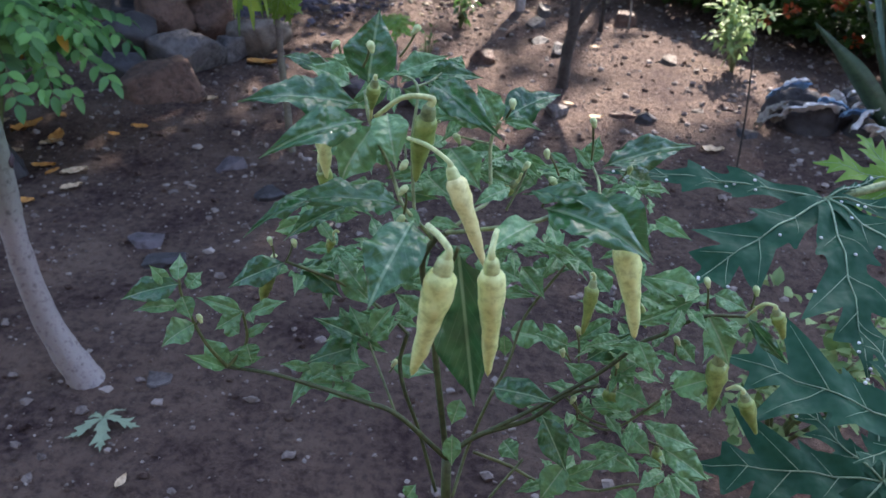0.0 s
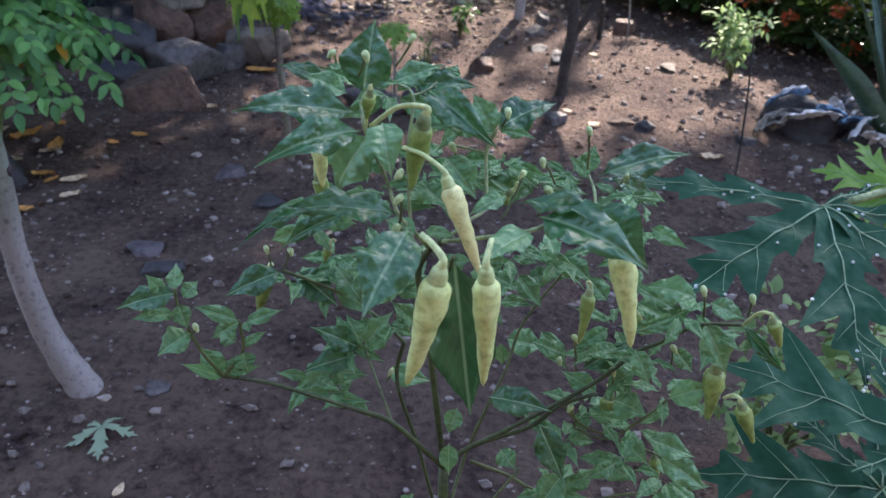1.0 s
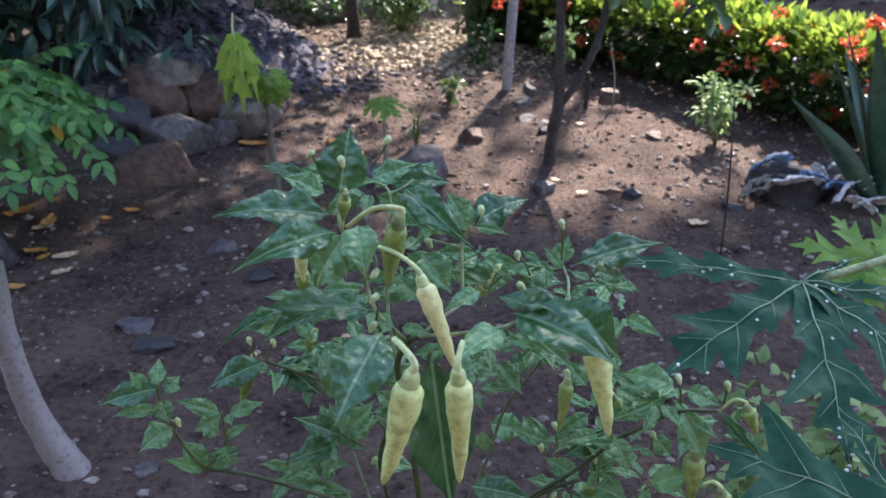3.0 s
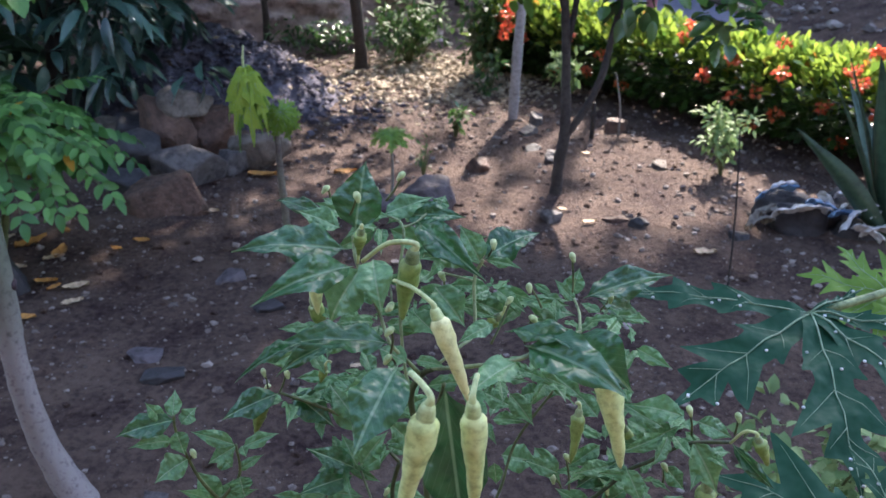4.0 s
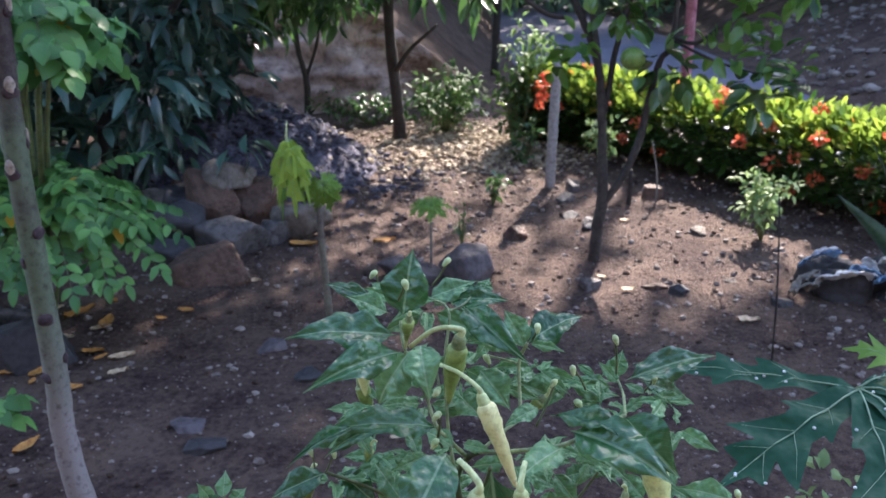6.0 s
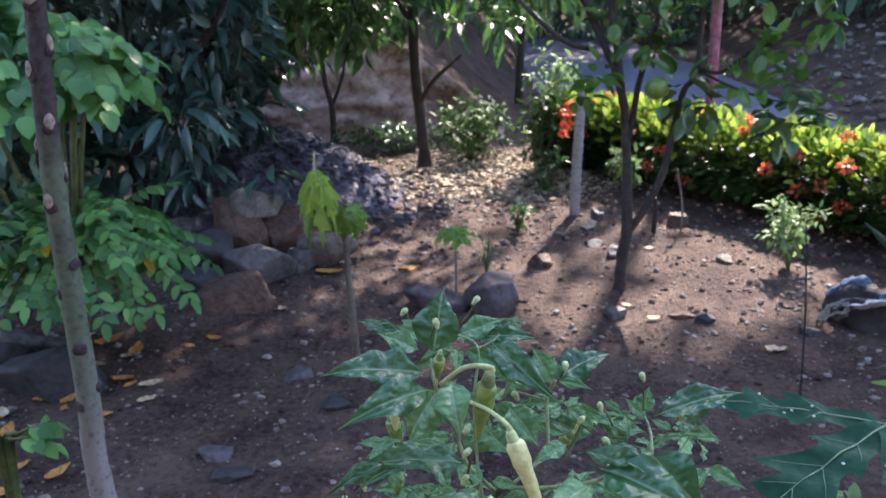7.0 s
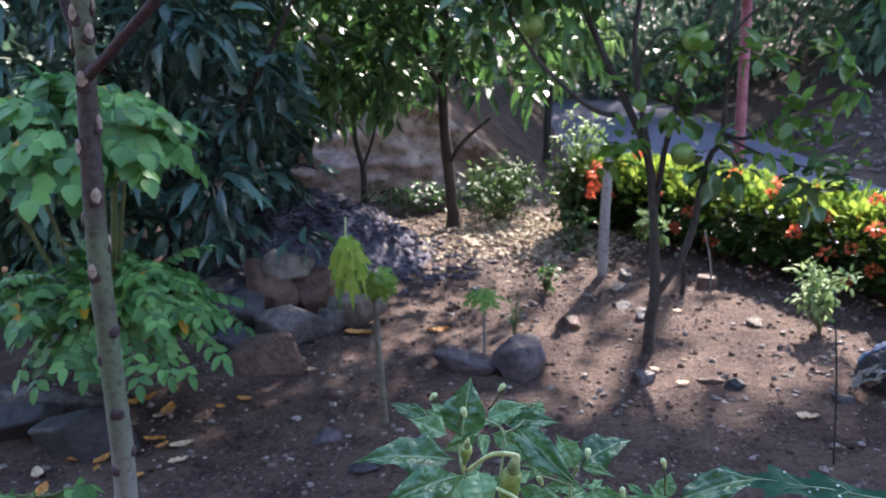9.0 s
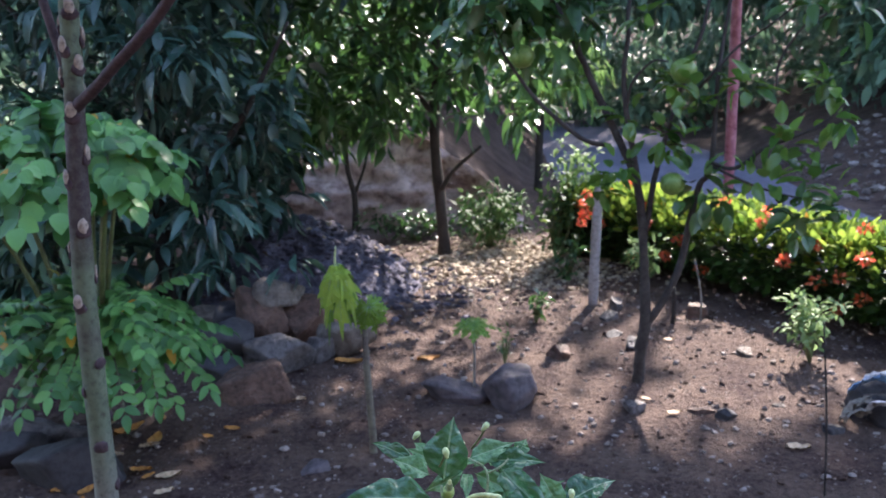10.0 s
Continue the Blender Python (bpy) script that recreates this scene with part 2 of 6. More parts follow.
_bsdf.inputs["IOR"].default_value = 1.33


# ---- builders ----
def mesh_of(name, verts, faces, mat, smooth=True):
    me = bpy.data.meshes.new(name)
    me.from_pydata([tuple(v) for v in verts], [], [tuple(f) for f in faces])
    me.materials.append(mat)
    me.polygons.foreach_set("use_smooth", [smooth] * len(me.polygons))
    me.update()
    return me


def part(name, me, parent, label="", m=None):
    ob = new(name, me)
    ob.parent = parent
    if m is not None:
        ob.matrix_basis = m
    return tagged(ob, label)


def thing(name, label, category, at=(0, 0, 0), group="", kind=""):
    ob = new(name)
    ob.empty_display_size = 0.05
    ob.location = at
    return tagged(ob, label, category, group, kind)


def shift(points, at):
    return [Vector(p) - Vector(at) for p in points]


def curve_points(places, steps):
    """A smooth line through the places (Catmull-Rom)."""
    p = [Vector(a) for a in places]
    if len(p) == 2:
        return [p[0].lerp(p[1], i / steps) for i in range(steps + 1)]
    p = [p[0] * 2 - p[1]] + p + [p[-1] * 2 - p[-2]]
    line = []
    for i in range(1, len(p) - 2):
        for k in range(steps):
            s = k / steps
            a, b, c, d = p[i - 1:i + 3]
            line.append(0.5 * (2 * b + (c - a) * s + (2 * a - 5 * b + 4 * c - d) * s * s + (3 * b - a - 3 * c + d) * s ** 3))
    return line + [p[-2]]


def tube(places, radii, sides=8, steps=5, rough=0.0, knots=0.0):
    """Vertices and faces of a tapered, slightly uneven stem along the places."""
    line = curve_points(places, steps)
    n = len(line)
    verts, faces = [], []
    side = Vector((0.3, -0.9, 0.2))
    for i, c in enumerate(line):
        d = (line[min(i + 1, n - 1)] - line[max(i - 1, 0)]).normalized()
        side = (side - d * side.dot(d)).normalized()
        other = d.cross(side)
        s = i / (n - 1) * (len(radii) - 1)
        k = min(int(s), len(radii) - 2)
        r = radii[k] + (radii[k + 1] - radii[k]) * (s - k)
        r *= 1 + knots * max(0, math.sin(i * 2.1)) ** 6
        for j in range(sides):
            a = 2 * math.pi * j / sides
            q = r * (1 + rough * noise.noise(c * 40 + Vector((math.cos(a), math.sin(a), 0)) * 2))
            verts.append(c + side * math.cos(a) * q + other * math.sin(a) * q)
    for i in range(n - 1):
        for j in range(sides):
            k = (j + 1) % sides
            faces.append((i * sides + j, i * sides + k, (i + 1) * sides + k, (i + 1) * sides + j))
    faces.append(tuple(range(sides))[::-1])
    faces.append(tuple((n - 1) * sides + j for j in range(sides)))
    return verts, faces


def join(*pieces):
    verts, faces = [], []
    for v, f in pieces:
        o = len(verts)
        verts += list(v)
        faces += [tuple(i + o for i in q) for q in f]
    return verts, faces


def leaves(places, ways, ups, lengths, widths, fold=0.18, droop=0.25, fine=False):
    """Many folded, drooping leaves of eight points each (fine: fourteen, with a rounder outline), as arrays."""
    p, d, u = (np.asarray(a, float) for a in (places, ways, ups))
    d = d / np.linalg.norm(d, axis=1, keepdims=True)
    s = np.cross(u, d)
    s /= np.linalg.norm(s, axis=1, keepdims=True) + 1e-9
    u = np.cross(d, s)
    le, wi = np.asarray(lengths, float)[:, None], np.asarray(widths, float)[:, None] / 2
    rows = []
    cuts = ((0.12, 0.6), (0.36, 1.0), (0.64, 0.88), (0.86, 0.46)) if fine else ((0.32, 1.0), (0.68, 0.78))
    n = 3 * len(cuts) + 2
    for x, y in [(0, 0)] + [(a, b * g) for a, b in cuts for g in (1, 0, -1)] + [(1, 0)]:
        bend = -droop * x * x
        rows.append(p + d * le * x + s * wi * y + u * (le * bend + abs(y) * wi * fold * 2))
    verts = np.stack(rows, 1).reshape(-1, 3)
    quads = [(0, 2, 1), (0, 3, 2), (n - 4, n - 3, n - 1), (n - 3, n - 2, n - 1)]
    for a in range(1, n - 4, 3):
        quads += [(a, a + 1, a + 4, a + 3), (a + 1, a + 2, a + 5, a + 4)]
    faces = [tuple(i * n + k for k in q) for i in range(len(p)) for q in quads]
    return verts, faces


def unit(rng, n):
    v = rng.normal(size=(n, 3))
    return v / np.linalg.norm(v, axis=1, keepdims=True)


def clumps(rng, centres, each, spread, length, width, hang=0.4, out=0.6, **kw):
    """Leaves in loose rosettes about twig ends."""
    c = np.repeat(np.asarray(centres, float), each, 0)
    n = len(c)
    o = unit(rng, n)
    p = c + o * spread * rng.random((n, 1)) ** 0.6
    d = o * out + rng.normal(size=(n, 3)) * 0.25 + np.array((0, 0, -hang))
    u = np.array((0, 0, 1.0)) + rng.normal(size=(n, 3)) * 0.35
    return leaves(p, d, u, length * rng.uniform(0.6, 1.25, n), width * rng.uniform(0.7, 1.2, n), **kw)


def stone_points(rng, size, facets=10, lumps=0.25, rings=7, sides=11):
    """A weathered stone: a ball cut by planes, with lumps."""
    axes = [Vector(q) + Vector(unit(rng, 1)[0]) * 0.5 for q in ((1, 0, 0), (-1, 0, 0), (0, 1, 0), (0, -1, 0), (0, 0, 1), (0, 0, -1))] if facets else []
    axes += [Vector(unit(rng, 1)[0]) for _ in range(max(0, facets - 6))]
    cuts = [(q.normalized(), rng.uniform(0.62, 0.9)) for q in axes]
    verts, faces = [], []
    shift_by = Vector(rng.uniform(-50, 50, 3))
    for i in range(rings + 1):
        th = math.pi * i / rings
        for j in range(sides):
            ph = 2 * math.pi * j / sides
            v = Vector((math.sin(th) * math.cos(ph), math.sin(th) * math.sin(ph), math.cos(th)))
            r = 1.25 if cuts else 1.0
            for nrm, far in cuts:
                k = v.dot(nrm)
                if k > 1e-3:
                    r = min(r, far / k)
            r *= 1 + lumps * (0.35 * noise.noise(v * 2 + shift_by) + 0.22 * noise.noise(v * 6 + shift_by) + 0.10 * noise.noise(v * 15 + shift_by))
            verts.append(Vector((v.x * size[0], v.y * size[1], v.z * size[2])) * r)
    for i in range(rings):
        for j in range(sides):
            k = (j + 1) % sides
            faces.append((i * sides + j, (i + 1) * sides + j, (i + 1) * sides + k, i * sides + k))
    return verts, faces


def ground_height(x, y):
    """Level ground with soft unevenness, a bank behind and slopes beside the road."""
    h = 0.012 * noise.noise((x * 3, y * 3, 0)) + 0.008 * noise.noise((x * 11, y * 11, 3)) + 0.006 * noise.noise((x * 24, y * 24, 6)) + 0.03 * noise.noise((x * 0.8, y * 0.8, 9))
    h *= max(0.0, min(1.0, (14 - y) / 6))
    if x < -0.2:
        k = min(1, max(0, (y - 6.5) / 0.15)) * min(1, max(0, (-0.25 - x) / 0.8))
        h += k * (0.60 + 0.07 * max(0, min(y, 20) - 6.6))
    right = max(0, x - 2.75 + 0.05 * max(0, y - 8)) * min(1, max(0, (y - 4.5) / 2))
    h += min(6, right * 0.42)
    h += min(10, max(0, y - 20) * 0.5)
    return h


# ---- ground, road and bank ----
def build_ground():
    xs = np.concatenate(([-250, -80, -30, -14, -8, -5.5, -4.2], np.arange(-3.4, 3.4, 0.045), [3.7, 4.2, 5, 6, 8, 12, 18, 30, 80, 250]))
    ys = np.concatenate(([-250, -80, -30, -10, -4, -2, -1], np.arange(-0.5, 7.4, 0.045), [7.8, 8.5, 9.5, 11, 13, 16, 19, 22, 26, 32, 45, 80, 250]))
    verts = [(x, y, ground_height(x, y)) for y in ys for x in xs]
    w = len(xs)
    faces = [(j * w + i, j * w + i + 1, (j + 1) * w + i + 1, (j + 1) * w + i) for j in range(len(ys) - 1) for i in range(w - 1)]
    tagged(new("ground", mesh_of("ground", verts, faces, SOIL)), "bare dark brown garden soil with small clods", "ground", kind="structure")


def build_road():
    left = curve_points([(14, -1.6, 0), (8, -1.2, 0), (5.2, 0.0, 0), (3.6, 1.5, 0), (2.2, 3.9, 0), (1.25, 5.3, 0), (0.35, 6.9, 0), (-0.1, 9, 0), (-0.4, 13, 0), (-1.2, 22, 0)], 8)
    right = curve_points([(14, 1.6, 0), (9.5, 1.6, 0), (7.6, 1.9, 0), (6.2, 2.4, 0), (3.6, 4.6, 0), (2.75, 6.3, 0), (2.5, 8.4, 0), (2.35, 11, 0), (2.0, 14, 0), (1.3, 22, 0)], 8)
    verts, faces = [], []
    for a, b in zip(left, right):
        for k in range(7):
            p = a.lerp(b, k / 6)
            verts.append((p.x, p.y, -0.03 + 0.10 * math.sin(math.pi * k / 6) ** 0.5))
    for i in range(len(left) - 1):
        for k in range(6):
            faces.append((i * 7 + k, i * 7 + k + 1, (i + 1) * 7 + k + 1, (i + 1) * 7 + k))
    tagged(new("road", mesh_of("road", verts, faces, ASPHALT)), "narrow grey asphalt lane behind the hedge", "road", kind="structure")


def build_bank():
    verts, faces = [], []
    nx, nz = 90, 26
    for j in range(nz + 1):
        for i in range(nx + 1):
            x = -5.2 + 5.0 * i / nx
            z = -0.05 + (0.12 + 0.66 * min(1, max(0, (-0.25 - x) / 0.8)) ** 0.7 + 0.05 * noise.noise((x * 4, 1, 1))) * j / nz
            bulge = 0.14 * noise.noise((x * 1.6, z * 2, 1)) + 0.10 * noise.noise((x * 5, z * 9, 2)) + 0.05 * noise.noise((x * 11, z * 16, 4)) + 0.02 * noise.noise((x * 17, z * 17, 2))
            back = 0.10 * z + 0.9 * max(0, x + 0.55) ** 2
            verts.append((x, 6.38 + back - bulge - 0.06 * math.exp(-z * 4), z))
    w = nx + 1
    faces = [(j * w + i, j * w + i + 1, (j + 1) * w + i + 1, (j + 1) * w + i) for j in range(nz) for i in range(nx)]
    tagged(new("earth_bank", mesh_of("earth_bank", verts, faces, BANK)), "cut bank of pinkish brown earth behind the garden", "bank", kind="structure")


def heap_height(px, py):
    x, y = (px + 1.52) / 0.84, (py - 4.65) / 0.75
    r = math.hypot(x, y)
    h = 0.40 * max(0, 1 - r ** 1.6) - 0.03
    return h + (0.06 * noise.noise((x * 3, y * 3, 4)) + 0.045 * noise.noise((x * 9, y * 9, 5)) + 0.03 * noise.noise((x * 22, y * 22, 6))) * min(1, max(0, 1.1 - r) * 3)


def build_heap():
    n = 80
    verts = [(-0.95 + 1.9 * i / n, -0.75 + 1.5 * j / n, heap_height(-2.4 + 1.9 * i / n, 3.9 + 1.5 * j / n)) for j in range(n + 1) for i in range(n + 1)]
    faces = [(j * (n + 1) + i, j * (n + 1) + i + 1, (j + 1) * (n + 1) + i + 1, (j + 1) * (n + 1) + i) for j in range(n) for i in range(n)]
    ob = tagged(new("soil_mound", mesh_of("soil_mound", verts, faces, HEAP)), "heap of dark ashy soil and clods", "soil heap")
    ob.location = (-1.45, 4.65, 0)


def scatter_stones(name, label, mat, count, rng, place, sizes):
    verts, faces = [], []
    kinds = [stone_points(rng, (1, 1, 1), 7, 0.3, 3, 5) for _ in range(12)]
    for _ in range(count):
        x, y = place(rng)
        s = sizes[0] * (sizes[1] / sizes[0]) ** (rng.random() ** 2.2)
        v, f = kinds[rng.integers(12)]
        turn = Euler(rng.uniform(0, 6.28, 3)).to_matrix()
        flat = Vector((1, rng.uniform(0.6, 1), rng.uniform(0.45, 0.8))) * s
        z = max(ground_height(x, y), heap_height(x, y)) + s * 0.25
        o = len(verts)
        verts += [Vector((x, y, z)) + Vector(((turn @ a).x * flat.x, (turn @ a).y * flat.y, (turn @ a).z * flat.z)) for a in v]
        faces += [tuple(i + o for i in q) for q in f]
    tagged(new(name, mesh_of(name, verts, faces, mat, False)), label, "stones", kind="stuff")


build_ground()
build_road()
build_bank()
# Added wall behind the camera, never in view; keeps the southern sky light off.
def build_wall():
    verts, faces = [], []
    for i in range(60):
        x = -9 + 0.3 * i
        o = len(verts)
        d = 0.01 * (i % 3)
        verts += [(x + a * 0.292, -2.7 - b * 0.05 + d, c * 5.2) for a in (0, 1) for b in (0, 1) for c in (0, 1)]
        faces += [tuple(o + k for k in q) for q in ((0, 1, 3, 2), (4, 6, 7, 5), (0, 4, 5, 1), (2, 3, 7, 6), (1, 5, 7, 3), (0, 2, 6, 4))]
    tagged(new("sky_block_wall", mesh_of("sky_block_wall", verts, faces, BARK, False)), "tall dark board wall, unseen, added to block the sky behind", "wall", kind="structure")


build_heap()
build_wall()
R = np.random.default_rng(5)
scatter_stones("pebbles", "small pale and grey pebbles strewn over the soil", PEBBLE, 7500, R,
               lambda r: (r.uniform(-2.0, 2.2), 0.6 + 4.6 * r.random() ** 0.8), (0.0025, 0.017))
scatter_stones("grit", "fine pale grit in the soil", PEBBLE, 9000, R,
               lambda r: (r.uniform(-1.6, 1.7), 0.6 + 3.9 * r.random() ** 0.8), (0.0014, 0.006))
scatter_stones("clods", "crumbs and clods of dark soil", SOIL, 3600, R,
               lambda r: (r.uniform(-2.0, 2.0), 0.5 + 4.6 * r.random() ** 0.8), (0.003, 0.017))
scatter_stones("rubble", "pale sunlit rubble and wood chips", GRAVEL, 5200, R,
               lambda r: (-0.22 + r.normal() * 0.4, 5.2 + r.normal() * 0.35), (0.004, 0.026))
scatter_stones("heap_clods", "grey clods on the soil heap", HEAP, 1800, R,
               lambda r: (-1.25 + r.normal() * 0.38, 4.45 + r.normal() * 0.28), (0.006, 0.034))

scatter_stones("slope_stones", "broken stones and dry debris on the slope beyond the lane", PEBBLE, 1500, R,
               lambda r: (2.6 + 2.4 * r.random(), 4.6 + 6.0 * r.random()), (0.008, 0.07))


# ---- rocks ----
def rock(at, size, mat, label, seed, turn=0.0, tilt=0.0, facets=9):
    rng = np.random.default_rng(seed)
    v, f = stone_points(rng, [a * 1.10 for a in size], facets, 0.13, 34, 52)
    ob = new("rock", mesh_of("rock", v, f, mat))
    ob.matrix_basis = pose(*at, tilt, 0, turn)
    tagged(ob, label, "rock", "rock pile" if at[0] < -0.7 else "")


rock((-1.134, 2.98, 0.045), (0.165, 0.11, 0.085), ROCK_BROWN, "rounded brown rock at the foot of the pile", 1, 8)
rock((-1.15, 3.27, 0.065), (0.145, 0.11, 0.090), ROCK, "angular grey rock with a flat top", 2, -10)
rock((-1.12, 3.58, 0.11), (0.115, 0.10, 0.115), ROCK_BROWN, "reddish brown rock on the pile", 3, 30, 20)
rock((-1.205, 3.55, 0.250), (0.100, 0.08, 0.065), ROCK_TAN, "tan weathered rock on top of the pile", 26, 20)
rock((-1.28, 3.48, 0.15), (0.112, 0.09, 0.135), ROCK_BROWN, "upright dull brown rock on the pile", 4, 15, -15)
rock((-0.885, 3.50, 0.06), (0.105, 0.09, 0.095), ROCK_TAN, "pale grey rock beside the pile", 5, -20)
rock((-0.985, 3.42, 0.04), (0.085, 0.07, 0.065), ROCK, "small pinkish grey rock", 15, 40)
rock((-1.385, 3.29, 0.08), (0.130, 0.11, 0.10), ROCK_DARK, "dark basalt rock in the pile", 6, 12)
rock((-1.61, 3.62, 0.095), (0.085, 0.07, 0.05), ROCK_TAN, "small tan rock in the shade", 7, 50)
rock((-1.61, 3.66, 0.02), (0.12, 0.10, 0.06), ROCK_DARK, "dark rock under a small tan one", 27, 50)
rock((-1.51, 3.75, 0.10), (0.085, 0.08, 0.075), ROCK_BROWN, "mossy brown rock in the shade", 8, 5)
rock((-1.43, 3.55, 0.10), (0.10, 0.08, 0.09), ROCK_DARK, "dark rock between brown ones", 28, 25)
rock((-1.69, 3.52, 0.03), (0.07, 0.05, 0.045), ROCK, "flat grey rock under the bush", 9, -5)
rock((-1.30, 3.11, 0.04), (0.09, 0.07, 0.07), ROCK_DARK, "dark wedge of rock low in the pile", 16, -5)
rock((-0.125, 3.03, 0.045), (0.112, 0.09, 0.095), ROCK_PURPLE, "purplish grey boulder half sunk in soil", 61, 35, 10, 12)
rock((-0.345, 3.05, 0.008), (0.118, 0.08, 0.050), ROCK_PURPLE, "low flat stone beside the boulder", 11, 10)
rock((-1.5, 2.30, 0.03), (0.15, 0.12, 0.09), ROCK_DARK, "large dark stone under the bush", 12, 10)
rock((-1.78, 2.36, 0.03), (0.13, 0.10, 0.08), ROCK_DARK, "dark stone beside the old log", 29, 40)
rock((0.07, 3.50, 0.01), (0.05, 0.04, 0.035), ROCK_BROWN, "small brown stone on open soil", 33, 20)
rock((0.86, 3.02, 0.003), (0.03, 0.026, 0.022), ROCK_TAN, "pale shard of stone on open soil", 34, 20)
rock((0.40, 3.62, 0.01), (0.055, 0.045, 0.04), ROCK, "grey stone behind the citrus tree", 35, 20)
rock((0.85, 3.55, 0.005), (0.05, 0.035, 0.03), ROCK_TAN, "pale lump of stone on open soil", 36, 70)
rock((0.36, 4.25, 0.01), (0.055, 0.04, 0.045), ROCK, "grey stone at the foot of the post", 37, 70)
rock((-0.72, 2.42, 0.002), (0.045, 0.035, 0.02), ROCK_PURPLE, "flat purplish stone on shaded soil", 38, 30)
rock((-0.56, 2.22, 0.004), (0.05, 0.034, 0.024), ROCK_DARK, "dark flat stone on shaded soil", 39, 15)
rock((0.64, 2.92, 0.008), (0.042, 0.034, 0.03), ROCK_DARK, "small dark stone with rubble", 14, 60)
rock((0.57, 2.96, 0.004), (0.05, 0.024, 0.016), ROCK_BROWN, "flat brown shard of stone", 17, 10)
rock((0.74, 4.10, 0.02), (0.06, 0.05, 0.05), ROCK_BROWN, "brown stone beside the dry stumps", 18, 10)
rock((0.33, 2.96, 0.01), (0.035, 0.03, 0.03), ROCK, "small grey stone by the tree shadow", 19, 30)
rock((0.32, 3.75, 0.005), (0.04, 0.035, 0.03), ROCK_DARK, "dark stone behind the citrus tree", 20, 30)
rock((0.30, 4.02, 0.01), (0.045, 0.04, 0.035), ROCK, "pale stone beside the post", 21, 30)
rock((0.98, 2.82, 0.005), (0.035, 0.03, 0.03), ROCK_DARK, "dark pebble in the shadow", 22, 30)
rock((-0.74, 1.85, 0.004), (0.055, 0.038, 0.022), ROCK_DARK, "flat dark stone on shaded soil", 23, 10)
rock((-0.82, 1.95, 0.002), (0.045, 0.032, 0.015), ROCK_PURPLE, "flat grey stone on shaded soil", 24, 10)
rock((-0.60, 1.40, 0.005), (0.03, 0.025, 0.02), ROCK, "bluish grey pebble on shaded soil", 25, 10)


# ---- trees, bushes ----
def tree(name, label, category, base, limbs, bark, crown_parts, sides=10):
    """limbs: (places, radii) in world metres; crown_parts: (name, verts, faces, material)."""
    ob = thing(name, label, category, base)
    v, f = tube(shift(limbs[0][0], base), limbs[0][1], sides, 6, 0.25)
    part("trunk", mesh_of("trunk", v, f, bark), ob)
    for places, radii in limbs[1:]:
        v, f = tube(shift(places, base), radii, 7, 5, 0.2)
        part("limb", mesh_of("limb", v, f, bark), ob)
    for pname, (v, f), mat in crown_parts:
        me = mesh_of(pname, v - np.array(base), f, mat)
        part(pname, me, ob)
    return ob


def box_points(rng, n, lo, hi, keep=None):
    p = rng.uniform(lo, hi, (n, 3))
    if keep is not None:
        p = p[[keep(q) for q in p]]
    return p


def ellipsoid(rng, n, centre, radii, shell=0.55):
    o = unit(rng, n)
    r = shell + (1 - shell) * rng.random((n, 1))
    return np.asarray(centre) + o * np.asarray(radii) * r


R = np.random.default_rng(11)


def lit_gap(rng, points):
    """Thins crowns to let the sun onto the open soil, the rubble and the hedge."""
    keep = []
    for q in points:
        gx, gy = q[0] - q[2] * 2.7 / 7.1, q[1] - q[2] * 9.4 / 7.1
        a = math.hypot((gx - 0.12) / 1.1, (gy - 3.5) / 0.72) < 1 or math.hypot((gx + 0.35) / 0.5, (gy - 5.0) / 0.5) < 1
        hx, hy = gx + 0.4 * 2.7 / 7.1, gy + 0.4 * 9.4 / 7.1
        b = abs(hx - 0.57 - (5.18 - hy) * 0.77) < 0.5 and 3.0 < hy < 5.4
        keep.append(not (a or b) or rng.random() < 0.13)
    return points[np.array(keep)]


# the citrus tree on the open soil
# The large upper ellipsoid is out of view, set high to shade near ground.
top = lit_gap(np.random.default_rng(12), np.concatenate((ellipsoid(R, 330, (0.7, 3.4, 2.65), (1.5, 0.85, 0.75), 0.25), ellipsoid(R, 16, (-0.1, 3.2, 1.50), (0.3, 0.3, 0.1), 0.3))))
dark = np.array([(-0.18, 3.2, 1.36), (-0.04, 3.2, 1.33), (0.06, 3.2, 1.43), (0.165, 3.2, 1.41), (-0.14, 3.2, 1.42), (-0.28, 3.2, 1.30), (-0.22, 3.2, 1.44), (-0.09, 3.15, 1.40), (1.05, 3.2, 1.41), (0.92, 3.2, 1.43),
                 (0.54, 3.2, 0.80), (0.60, 3.22, 0.77), (0.67, 3.2, 0.75), (0.90, 3.2, 0.70), (0.93, 3.2, 0.66), (0.99, 3.2, 0.68)])
low = np.array([(0.44, 3.2, 1.17), (0.50, 3.2, 1.14), (0.55, 3.2, 1.09), (0.47, 3.22, 1.19), (0.86, 3.2, 0.95), (0.83, 3.2, 0.98), (0.95, 3.2, 0.92), (0.98, 3.2, 1.16), (1.0, 3.2, 1.21), (1.02, 3.2, 1.05),
                (0.75, 3.2, 0.82), (0.82, 3.2, 0.80), (0.24, 3.2, 0.84), (0.20, 3.2, 0.79), (0.28, 3.22, 0.86), (1.07, 3.2, 1.04), (0.69, 3.2, 1.18), (0.73, 3.2, 1.15), (1.05, 3.2, 0.77), (0.98, 3.2, 0.80), (0.35, 3.2, 1.42), (0.30, 3.2, 1.05), (0.49, 3.28, 0.95), (0.54, 3.28, 0.93), (0.44, 3.28, 0.97)])
